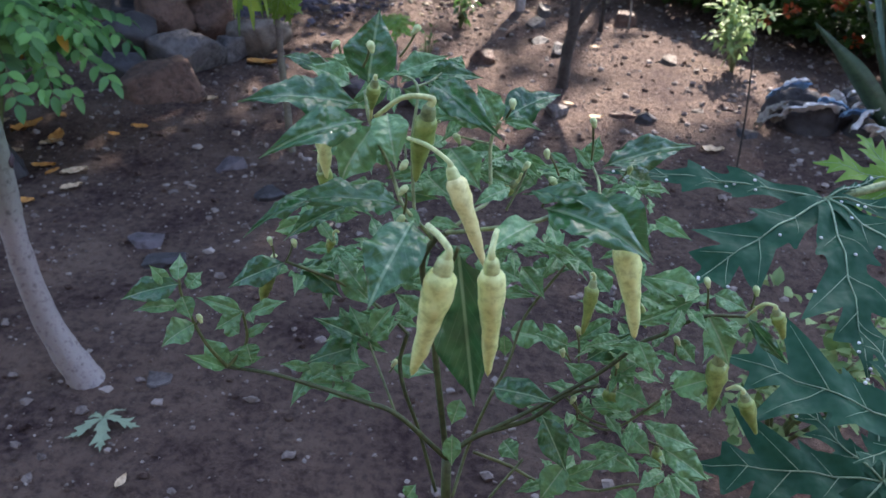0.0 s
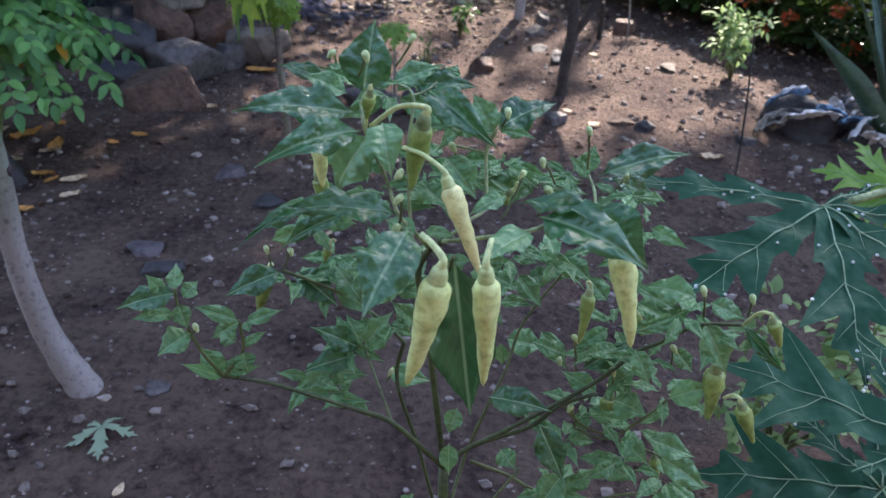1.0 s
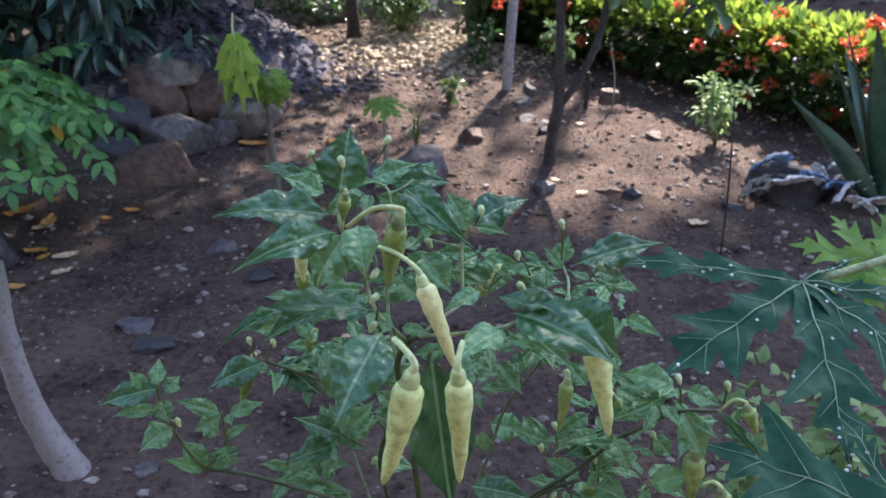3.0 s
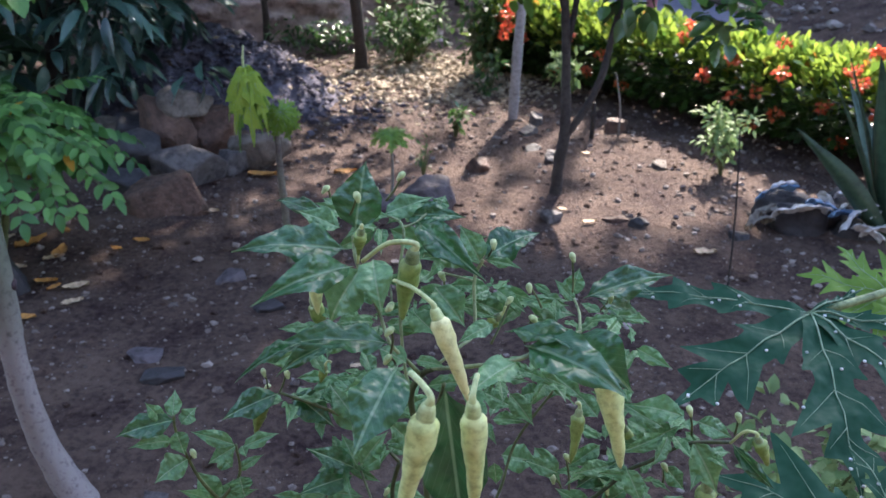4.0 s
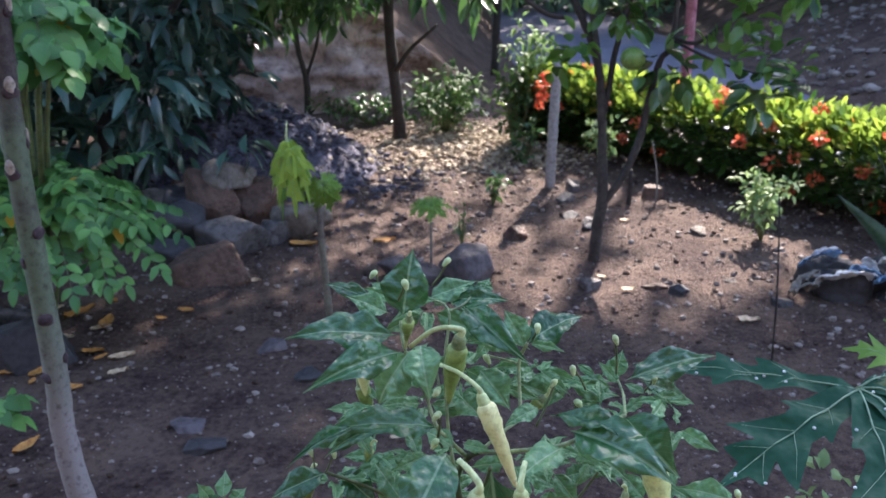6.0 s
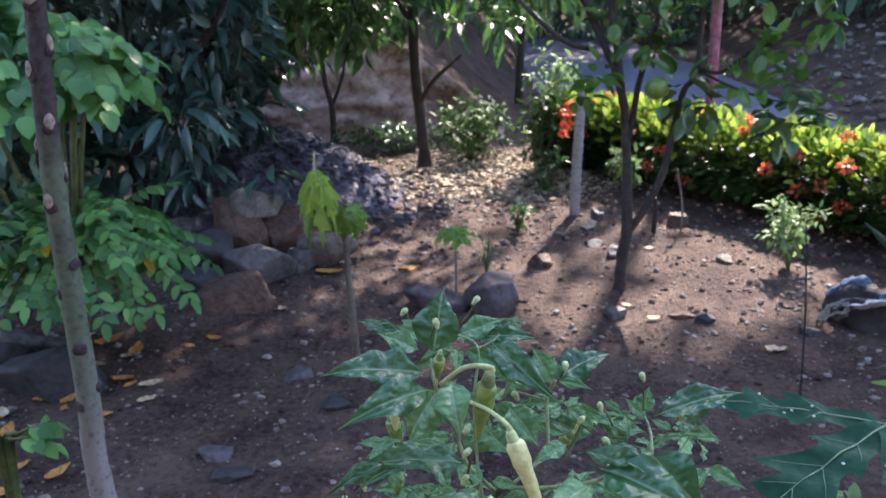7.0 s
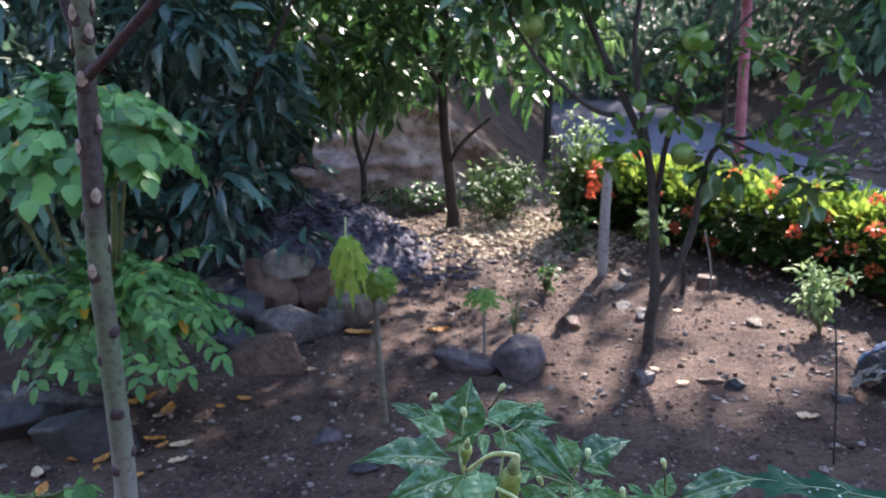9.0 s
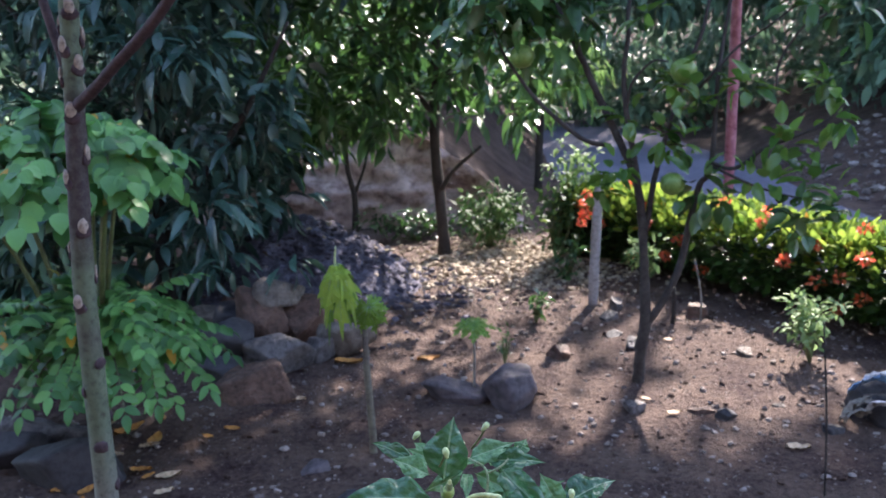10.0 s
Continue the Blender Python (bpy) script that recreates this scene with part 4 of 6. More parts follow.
PB = Vector((0.95, 1.2, 0))
papaya = thing("papaya_plant", "young papaya plant with large wet lobed leaves", "papaya plant", PB)
v, f = tube([(0, 0, -0.02), (0.0, 0, 0.35), (-0.02, 0, 0.8)], (0.03, 0.026, 0.02), 12, 5, 0.1)
part("trunk", mesh_of("trunk", v, f, PAPAYA_BARK), papaya)
papaya_leaf(papaya, Vector((0.450, 1.025, 0.690)) - PB, (-1, 0, 0), (-0.29, -0.3, 0.9), 0.25, PAPAYA_LEAF, 7, 3, 40, stalk_to=Vector((0.0, 0, 0.72)), label="large dark green lobed leaf with rain drops", droop=0.14,
            spokes=((-8, 0.270, 0.60), (36, 0.235, 1), (87, 0.245, 1), (128, 0.20, 1), (168, 0.16, 0.7), (-150, 0.09, 0.6)))
papaya_leaf(papaya, Vector((0.464, 0.72, 0.601)) - PB, (-1, 0, 0), (-0.1, -0.35, 0.93), 0.20, PAPAYA_LEAF, 7, 4, 8, stalk_to=Vector((0.0, 0, 0.55)), droop=0.10,
            spokes=((-23, 0.20, 1.25), (24, 0.09, 0.8), (-72, 0.12, 0.8), (-118, 0.16, 1), (-160, 0.13, 1), (160, 0.11, 1)))
papaya_leaf(papaya, Vector((0.499, 0.80, 0.451)) - PB, (-1, 0, 0), (-0.1, -0.35, 0.93), 0.22, PAPAYA_LEAF, 7, 5, 8, stalk_to=Vector((0.0, 0, 0.45)), droop=0.10,
            spokes=((-3, 0.215, 1.25), (42, 0.18, 1.2), (-48, 0.13, 0.9), (-100, 0.13, 1), (-150, 0.14, 1), (95, 0.17, 1)))
papaya_leaf(papaya, Vector((0.608, 1.15, 0.653)) - PB, (-1, 0, 0), (0, -0.5, 0.85), 0.11, PAPAYA_BRIGHT, 7, 6, 4, stalk_to=Vector((0.0, 0, 0.75)), droop=0.2, label="bright yellow-green young leaf",
            spokes=((-20, 0.12, 1), (25, 0.10, 1), (-62, 0.10, 1), (65, 0.09, 1), (-110, 0.10, 1), (120, 0.08, 1)))
papaya_leaf(papaya, Vector((0.66, 1.08, 0.67)) - PB, (-1, 0, 0), (0, -0.4, 0.9), 0.13, PAPAYA_BRIGHT, 7, 7, 4, stalk_to=Vector((0.0, 0, 0.70)), droop=0.2,
            spokes=((0, 0.12, 1), (45, 0.12, 1), (-45, 0.11, 1), (95, 0.10, 1), (-95, 0.10, 1)))

# the papaya trunk near the camera
PT = Vector((-0.768, 1.40, 0))
trunk_tree = thing("papaya_tree", "tall papaya trunk with old leaf scars and a bent foot", "papaya tree", PT)
line = [(0.045, -0.02, -0.03), (0.012, -0.005, 0.022), (-0.040, 0.01, 0.14), (-0.064, 0.02, 0.317), (-0.062, 0.03, 0.48), (-0.062, 0.04, 0.89), (-0.045, 0.05, 1.22), (-0.04, 0.06, 1.4), (-0.03, 0.06, 1.9)]
v, f = tube(line, (0.040, 0.033, 0.0255, 0.0225, 0.0215, 0.020, 0.017, 0.0165, 0.016), 18, 8, 0.12, 0.05)
part("trunk", mesh_of("trunk", v, f, TALL_BARK), trunk_tree)
spine = curve_points(line, 8)
for i in range(30, len(spine), 1):
    c = spine[i]
    a = -1.0 + (i * 2.399) % (2 * math.pi)
    rad = 0.0220 - 0.0046 * min(1, max(0, (c.z - 0.5) / 0.7))
    out_way = Vector((math.cos(a), math.sin(a), 0))
    side_way = Vector((-math.sin(a), math.cos(a), 0))
    m = Matrix((side_way, Vector((0, 0, 1)), out_way)).transposed().to_4x4()
    m.translation = c + out_way * rad * 0.92
    v, f = stone_points(R, (0.0145, 0.0125, 0.0052), 0, 0.6, 6, 10)
    part("scar_rim", mesh_of("scar_rim", v, f, SCAR_DARK), trunk_tree, "dark knobbly rim of a leaf scar", m)
    if c.z > 0.75:
        m = m.copy()
        m.translation = c + out_way * (rad * 0.97 + 0.002) + Vector((0, 0, 0.012))
        v, f = stone_points(R, (0.0095, 0.0155, 0.0042), 0, 0.5, 6, 10)
        part("leaf_scar", mesh_of("leaf_scar", v, f, SCAR), trunk_tree, "pale shield-shaped leaf scar", m)
for places, radii in (([(-0.045, 0.045, 1.2), (0.05, 0.0, 1.26), (0.2, -0.05, 1.38), (0.4, -0.1, 1.62)], (0.011, 0.0095, 0.009, 0.007)),
                      ([(-0.05, 0.06, 1.2), (-0.075, 0.08, 1.28), (-0.115, 0.1, 1.4), (-0.2, 0.15, 1.7)], (0.010, 0.009, 0.008, 0.006))):
    v, f = tube(places, radii, 9, 6, 0.1)
    part("leaf_stalk", mesh_of("leaf_stalk", v, f, SCAR_DARK), trunk_tree, "purplish leaf stalk")
# Crown leaves above the view, added in number to darken the soil below.
for k, tip in enumerate(((0.4, -0.1, 1.62), (-0.2, 0.15, 1.7), (0.1, 0.4, 1.95), (-0.3, -0.2, 1.95), (0.35, 0.3, 1.85), (0.15, -0.45, 2.0), (-0.35, 0.25, 2.0), (-0.15, -0.5, 1.95), (0.0, 0.1, 2.15))):
    papaya_leaf(trunk_tree, tip, (tip[0], tip[1], -0.3), (0, 0, 1), 0.33, PAPAYA_LEAF, 7, 40 + k, stalk_to=Vector((-0.03, 0.06, 1.85)) if k > 1 else None)

# the papaya sapling
PS = Vector((-0.56, 2.56, 0))
sapling = thing("papaya_sapling", "thin papaya sapling with drooping yellowing leaves", "papaya sapling", PS)
v, f = tube([(0, 0, -0.03), (-0.005, 0, 0.12), (-0.015, 0.01, 0.3), (-0.02, 0.02, 0.45)], (0.013, 0.0125, 0.011, 0.008), 10, 6, 0.15)
part("trunk", mesh_of("trunk", v, f, PAPAYA_BARK), sapling)
papaya_leaf(sapling, (-0.10, 0.01, 0.63), (0.3, -1, -0.1), (0, -0.1, 1), 0.20, PAPAYA_SICK, 9, 51, stalk_to=Vector((-0.02, 0.02, 0.44)), droop=1.25, shut=0.42, label="hanging yellow-spotted leaf")
papaya_leaf(sapling, (-0.095, 0.012, 0.615), (-0.6, -0.8, -0.1), (0, -0.05, 1), 0.17, PAPAYA_BRIGHT, 9, 55, stalk_to=Vector((-0.02, 0.02, 0.43)), droop=1.3, shut=0.4)
papaya_leaf(sapling, (0.0, 0.0, 0.50), (0.4, -0.3, -0.9), (0.2, -0.9, 0.5), 0.125, PAPAYA_BRIGHT, 9, 52, stalk_to=Vector((-0.02, 0.02, 0.44)), droop=0.8, shut=0.7)
v, f = tube([(-0.10, 0.01, 0.60), (-0.105, 0.01, 0.65), (-0.10, 0.01, 0.70)], (0.005, 0.004, 0.002), 6, 3)
part("bud", mesh_of("bud", v, f, STALK), sapling)
PS2 = Vector((-0.27, 3.05, 0))
seedling = thing("papaya_seedling", "small papaya seedling between two stones", "papaya seedling", PS2)
v, f = tube([(0, 0, -0.03), (0.004, 0, 0.15), (0, 0, 0.27)], (0.006, 0.0055, 0.004), 8, 4)
part("trunk", mesh_of("trunk", v, f, BARK_GREY), seedling)
for k, (w, s) in enumerate((((-0.8, -0.4, -0.5), 0.07), ((0.7, -0.5, -0.5), 0.075), ((0.1, -0.9, -0.6), 0.08), ((0.2, 0.6, 0.1), 0.06))):
    papaya_leaf(seedling, (w[0] * 0.03, w[1] * 0.03, 0.29), w, (0, -0.4, 1), s, PAPAYA_BRIGHT, 7, 60 + k, stalk_to=Vector((0, 0, 0.26)))

# fallen young papaya leaf by the trunk
fallen = thing("fallen_papaya_leaf", "pale green lobed leaf lying on soil", "fallen leaf", (-0.66, 1.27, 0.02))
papaya_leaf(fallen, (0, 0, 0), (0.3, -1, 0.1), (0, -0.2, 1), 0.085, PAPAYA_PALE, 5, 71, name="blade")


# ---- posts, pole, sticks, litter ----
def round_post(name, label, category, places, radii, mat, cap=True):
    v, f = tube(places, radii, 14, 6, 0.6 if category == "log" else 0.08)
    tagged(new(name, mesh_of(name, v, f, mat)), label, category)


round_post("fence_post", "grey weathered wooden post set in soil", "post", [(0.24, 4.29, -0.05), (0.247, 4.29, 0.3), (0.262, 4.29, 0.68)], (0.026, 0.0255, 0.024), POST)
round_post("red_pole", "tall pole with faded red paint behind the hedge", "pole", [(1.44, 6.95, -0.05), (1.43, 6.93, 1.0), (1.41, 6.9, 2.0), (1.40, 6.9, 4.0)], (0.042, 0.041, 0.04, 0.04), RED)
round_post("thin_stake", "thin grey stake standing in soil", "stake", [(0.83, 2.40, -0.03), (0.82, 2.42, 0.25), (0.80, 2.45, 0.52)], (0.0032, 0.003, 0.002), BARK)
round_post("dry_stump", "thin dry stump on open soil", "stump", [(0.60, 3.95, -0.03), (0.605, 3.95, 0.1), (0.60, 3.95, 0.19)], (0.012, 0.011, 0.009), BARK)
round_post("dry_stalk", "thin dry stalk beside the stump", "stalk", [(0.74, 4.0, -0.02), (0.735, 4.0, 0.15), (0.70, 4.0, 0.32)], (0.005, 0.004, 0.003), BARK_GREY)
round_post("old_log", "weathered grey log under the bush", "log", [(-2.1, 2.55, 0.04), (-1.8, 2.5, 0.05), (-1.52, 2.5, 0.035)], (0.04, 0.042, 0.03), ROCK)


def dry_leaf(at, length, turn, mat, label, seed):
    rng = np.random.default_rng(seed)
    verts, faces = [], []
    n = 8
    for i in range(n + 1):
        s = i / n
        w = 0.24 * math.sin(math.pi * s ** 0.8) ** 0.8
        for k in (-1, 0, 1):
            verts.append(((s - 0.5) * length, k * w * length, length * (0.10 * abs(k) + 0.16 * (s - 0.5) ** 2 + 0.02 * rng.normal()) + 0.004))
    for i in range(n):
        for k in range(2):
            a = i * 3 + k
            faces.append((a, a + 1, a + 4, a + 3))
    ob = new("dry_leaf", mesh_of("dry_leaf", verts, faces, mat))
    ob.matrix_basis = pose(at[0], at[1], ground_height(*at) + 0.004, 0, 0, turn)
    tagged(ob, label, "fallen leaf", "fallen leaves")


for k, (x, y, le, turn, mat) in enumerate((
        (-0.84, 3.34, 0.12, 5, DRY), (-0.51, 3.46, 0.10, 20, DRY), (-1.27, 2.33, 0.07, 10, DRY), (-1.22, 2.28, 0.05, 60, DRY), (-1.17, 2.31, 0.08, 30, DRY_PALE), (-1.23, 2.10, 0.08, 8, DRY),
        (-1.30, 1.72, 0.08, 5, DRY), (-1.45, 1.95, 0.06, 30, DRY_PALE), (0.83, 2.68, 0.08, 3, DRY_PALE), (0.47, 2.93, 0.06, 15, DRY_PALE), (0.38, 3.05, 0.05, 140, DRY_PALE), (0.55, 3.68, 0.06, 20, DRY_PALE),
        (-0.94, 2.93, 0.07, 0, DRY_PALE), (-1.45, 2.6, 0.12, 60, DRY), (-1.33, 2.55, 0.1, 100, DRY), (-0.57, 1.12, 0.035, 80, DRY_PALE), (-0.25, 1.9, 0.04, 20, DRY_PALE), (-0.35, 2.05, 0.03, 70, DRY_PALE),
        (-1.6, 2.3, 0.1, 20, DRY), (-1.38, 2.2, 0.07, 75, DRY))):
    dry_leaf((x, y), le, turn, mat, "orange-brown fallen leaf on soil" if mat == DRY else "pale dry fallen leaf on soil", 100 + k)

fallen_rng = np.random.default_rng(91)
for k in range(14):
    x, y = fallen_rng.uniform(-1.75, -1.05), fallen_rng.uniform(1.75, 2.7)
    pale = k % 3 == 0
    dry_leaf((x, y), fallen_rng.uniform(0.035, 0.085), fallen_rng.uniform(0, 180), DRY_PALE if pale else DRY, "pale dry leaf under the bush" if pale else "orange-brown dry leaf under the bush", 130 + k)


def litter():
    rng = np.random.default_rng(41)
    for at, size, seed in (((1.235, 2.93, 0.02), (0.14, 0.11, 0.085), 51), ((1.43, 2.90, 0.0), (0.15, 0.10, 0.085), 52), ((1.20, 2.99, 0.03), (0.105, 0.08, 0.10), 53), ((1.37, 3.0, 0.03), (0.13, 0.09, 0.10), 54)):
        v, f = stone_points(np.random.default_rng(seed), size, 8, 0.5, 16, 24)
        mound = new("litter_mound", mesh_of("litter_mound", v, f, ROCK_DARK))
        mound.location = at
        tagged(mound, "dark mound of soil under plastic litter", "soil mound")
    strips = (((1.09, 2.84, 0.10), (1.29, 2.85, 0.115), 0.020, 0), ((1.06, 2.94, 0.115), (1.20, 2.95, 0.165), 0.014, 1), ((1.02, 2.88, 0.03), (1.10, 2.86, 0.12), 0.018, 2), ((1.32, 2.80, 0.06), (1.43, 2.84, 0.14), 0.016, 0),
              ((1.33, 2.86, 0.115), (1.46, 2.88, 0.14), 0.013, 0), ((1.36, 2.80, 0.075), (1.47, 2.79, 0.03), 0.014, 0), ((1.11, 2.95, 0.145), (1.20, 2.96, 0.165), 0.016, 0), ((1.42, 2.84, 0.085), (1.52, 2.86, 0.10), 0.018, 0),
              ((1.29, 2.95, 0.14), (1.32, 2.90, 0.10), 0.014, 0), ((1.35, 2.95, 0.14), (1.43, 2.93, 0.12), 0.015, 0), ((1.22, 2.88, 0.135), (1.33, 2.86, 0.10), 0.012, 1), ((1.29, 2.84, 0.10), (1.41, 2.85, 0.095), 0.014, 1),
              ((1.03, 2.86, 0.045), (1.10, 2.84, 0.075), 0.016, 2), ((1.06, 2.86, 0.09), (1.12, 2.84, 0.11), 0.012, 2), ((1.40, 2.81, 0.05), (1.55, 2.80, 0.06), 0.018, 0), ((1.45, 2.9, 0.13), (1.58, 2.9, 0.12), 0.016, 0))
    for k, (a, b, half, kind) in enumerate(strips):
        a, b = Vector(a), Vector(b)
        x = b - a
        wide = Vector((0, -0.75, 0.66))
        up = x.cross(wide).normalized()
        up = up if up.z > 0 else -up
        n, m = 18, 7
        verts = []
        for i in range(n + 1):
            for j in range(m + 1):
                s, w = i / n, -1 + 2 * j / m
                q = a + x * s + wide * half * 1.5 * w * (1 + 0.35 * noise.noise((s * 4, k, 3)))
                q += up * (0.018 * math.sin(math.pi * s) + 0.014 * noise.noise((s * 5 + k, w * 1.5, k)) + 0.008 * noise.noise((s * 14, w * 4 + k, k)) - 0.010 * w * w)
                verts.append(q - a)
        faces = [(i * (m + 1) + j, i * (m + 1) + j + 1, (i + 1) * (m + 1) + j + 1, (i + 1) * (m + 1) + j) for i in range(n) for j in range(m)]
        ob = new("plastic_bag", mesh_of("plastic_bag", verts, faces, (PLASTIC, PLASTIC_BLUE, BARK_GREY)[kind]))
        so = ob.modifiers.new("thick", "SOLIDIFY")
        so.thickness = 0.002
        ob.location = a
        tagged(ob, ("crumpled strip of white plastic on the mound", "crumpled strip of blue plastic on the mound", "ragged strip of greyed sacking on the mound")[kind], "plastic litter", "plastic litter")


litter()


def agave():
    base = Vector((1.50, 2.86, 0))
    ob = thing("agave_plant", "agave with thick arching green blades", "agave", base)
    for k, tip in enumerate(((-0.40, -0.06, 0.42), (-0.18, -0.06, 0.66), (-0.30, 0.0, 0.60), (-0.24, 0.05, 0.67), (0.02, -0.1, 0.55), (0.3, -0.2, 0.55), (0.25, 0.2, 0.6), (-0.1, 0.3, 0.5), (0.45, 0.0, 0.3), (0.1, -0.2, 0.42))):
        line = curve_points([(0, 0, 0.02), Vector(tip) * 0.5 + Vector((0, 0, 0.03)), tip], 9)
        verts, faces = [], []
        side = Vector(tip).cross(Vector((0, 0, 1))).normalized()
        for i, c in enumerate(line):
            s = i / (len(line) - 1)
            w = (0.040, 0.055, 0.014, 0.016, 0.05, 0.04, 0.04, 0.03, 0.04, 0.04)[k] * (0.75 + 0.5 * math.sin(math.pi * min(1, s * 1.3))) * (1 - s ** 4) + 0.001
            for x, z in ((-1, 0.5), (-0.5, 0.05), (0, -0.1), (0.5, 0.05), (1, 0.5), (0.5, -0.35), (0, -0.55), (-0.5, -0.35)):
                verts.append(c + side * w * x + Vector((0, 0, 1)) * w * z * 1.7)
        for i in range(len(line) - 1):
            for j in range(8):
                q = (j + 1) % 8
                faces.append((i * 8 + j, i * 8 + q, (i + 1) * 8 + q, (i + 1) * 8 + j))
        part("blade", mesh_of("blade", verts, faces, AGAVE), ob)


agave()


# ---- woods beyond the lane ----
def woods():
    rng = np.random.default_rng(61)
    # High boxes and the small ellipsoid are unseen canopy, added to shade lane and post.
    c = np.concatenate((box_points(rng, 420, (-9, 8.0, 0.3), (-0.9, 12, 1.5)), box_points(rng, 1900, (-8, 17, 0.3), (10, 22, 8.0)), box_points(rng, 450, (0, 14, 3.0), (7, 17, 6.3)),
                        box_points(rng, 900, (3.8, 9, 0.0), (10, 16, 2.4)), box_points(rng, 260, (-1, 14.5, 0.1), (3.6, 17, 1.6)), box_points(rng, 300, (-7, 3.5, 0.2), (-2.9, 8.0, 3.0)), box_points(rng, 420, (-0.5, 11.0, 2.0), (3.4, 14.0, 3.5)), box_points(rng, 420, (2.0, 8.6, 2.7), (6.5, 13.0, 4.2), lambda q: q[0] - 0.38 * q[2] > 1.65 + (5.18 - q[1] + 1.32 * q[2]) * 0.77), ellipsoid(rng, 4, (1.06, 7.15, 2.55), (0.15, 0.3, 0.2), 0.1), box_points(rng, 330, (-7, 7.5, 1.2), (-1.0, 9.5, 3.2)), box_points(rng, 50, (-3.6, 3.3, 0.1), (-2.3, 4.2, 0.9))))
    c[:, 2] += np.array([max(0, ground_height(q[0], q[1])) * 0.6 for q in c])
    v, f = clumps(rng, c, 14, 0.5, 0.22, 0.10, 0.4, 0.7)
    tagged(new("woodland_foliage", mesh_of("woodland_foliage", v, f, WOODS)), "dense dark woodland foliage beyond the lane, with added unseen canopy for shade", "woodland", kind="stuff")
    for k in range(26):
        x, y = rng.uniform(-7, 9), rng.uniform(12, 20)
        if -1.4 < x < 3:
            x += 4.5
        z = ground_height(x, y) - 0.2
        round_post("woodland_trunk", "slender grey-brown trunk in the woodland", "tree trunk", [(x, y, z), (x + rng.normal() * 0.2, y, z + 2.5), (x + rng.normal() * 0.5, y, z + 6)], (0.12, 0.09, 0.05), BARK_GREY)


woods()


# ---- the chilli plant ----
plant = thing("chilli_plant", "bushy chilli plant with wet leaves and pale green fruit", "chilli plant", (0.015, 0.69, 0.0))
BASE = Vector(plant.location)


def blade_mesh(shape, seed, mat, crumple=1.0):
    """A pointed leaf of unit length and about unit half-width scale: 0 flat, 1 arched, 2 curling down."""
    rng = np.random.default_rng(seed)
    bend, fold = ((0.14, 0.34), (0.32, 0.38), (0.60, 0.50))[shape]
    verts, faces = [], []
    n, h = 44, 6
    ph = rng.uniform(0, 6.28, 3)
    for i in range(n + 1):
        s = i / n
        w = 0.5 * (4 * s ** 0.85 * (1 - s ** 0.85)) ** 1.1 * (1 - 0.62 * max(0, (s - 0.55) / 0.45))
        w = max(w, 0.012) * (0.1 + 0.9 * min(1, max(0, s - 0.03) * 9))
        droop = bend * (0.25 - (s - 0.5) ** 2) * 1.1 - bend * 1.3 * max(0, s - 0.62) ** 1.5
        sway = 0.05 * math.sin(s * 3 + ph[0])
        for k in range(-h, h + 1):
            t = k / h
            wave = (0.07 * math.sin(s * 12 + ph[1] + (2 if t > 0 else 0)) + 0.035 * math.sin(s * 23 + ph[2] - (2 if t > 0 else 0))) * t * t
            quilt = 0.07 * noise.noise((s * 9, t * 3.2 + 7, seed)) * math.sin(min(1, abs(t) * 1.6) * math.pi / 2)
            verts.append((s, w * t + sway * s * (1 - s), droop + fold * w * (1.5 * abs(t) - 1.05 * t * t) + (wave + quilt) * crumple * w * 2 + 0.016 * w * math.sin(56 * (s - 0.4 * w * abs(t))) * min(1, abs(t) * 3) * crumple + 0.03 * crumple * noise.noise((s * 3, t * 2, seed))))
    for i in range(n):
        for k in range(2 * h):
            a = i * (2 * h + 1) + k
            faces.append((a, a + 1, a + 2 * h + 2, a + 2 * h + 1))
    return mesh_of("leaf", verts, faces, mat)


BLADES = {s: [blade_mesh(s, 7 + 10 * s + k, CHILLI_LEAF, 1.35) for k in range(5)] for s in range(3)}
YOUNG = {s: [blade_mesh(s, 57 + 10 * s + k, CHILLI_YOUNG, 1.4) for k in range(5)] for s in range(3)}
LEAF_COUNT = [0]


def chilli_leaf(base, tip, width, roll=0, shape=0, facing=(-0.05, -0.55, 0.75)):
    b, x = Vector(base), Vector(tip) - Vector(base)
    length = x.length
    x.normalize()
    z = Vector(facing)
    z = (z - x * z.dot(x)).normalized()
    z = Matrix.Rotation(radians(roll), 3, x) @ z
    if length <= 0.050:
        width *= 0.86
    m = Matrix((x * length, z.cross(x) * width, z * max(width, length * 0.5))).transposed().to_4x4()
    LEAF_COUNT[0] += 1
    me = (BLADES if length > 0.050 else YOUNG)[shape][LEAF_COUNT[0] % 5]
    part("leaf", me, plant, "", Matrix.Translation(b - BASE) @ m)


def chilli_stem(thick, thin, *places):
    v, f = tube([Vector(p) - BASE for p in places], (thick / 2, thin / 2), 9, 7, 0.12, 0.12)
    high = sum(p[2] for p in places) / len(places) > 0.86
    part("stem", mesh_of("stem", v, f, PALE_STEM if high else STEM_DARK if thick > 0.0035 else TWIG), plant)


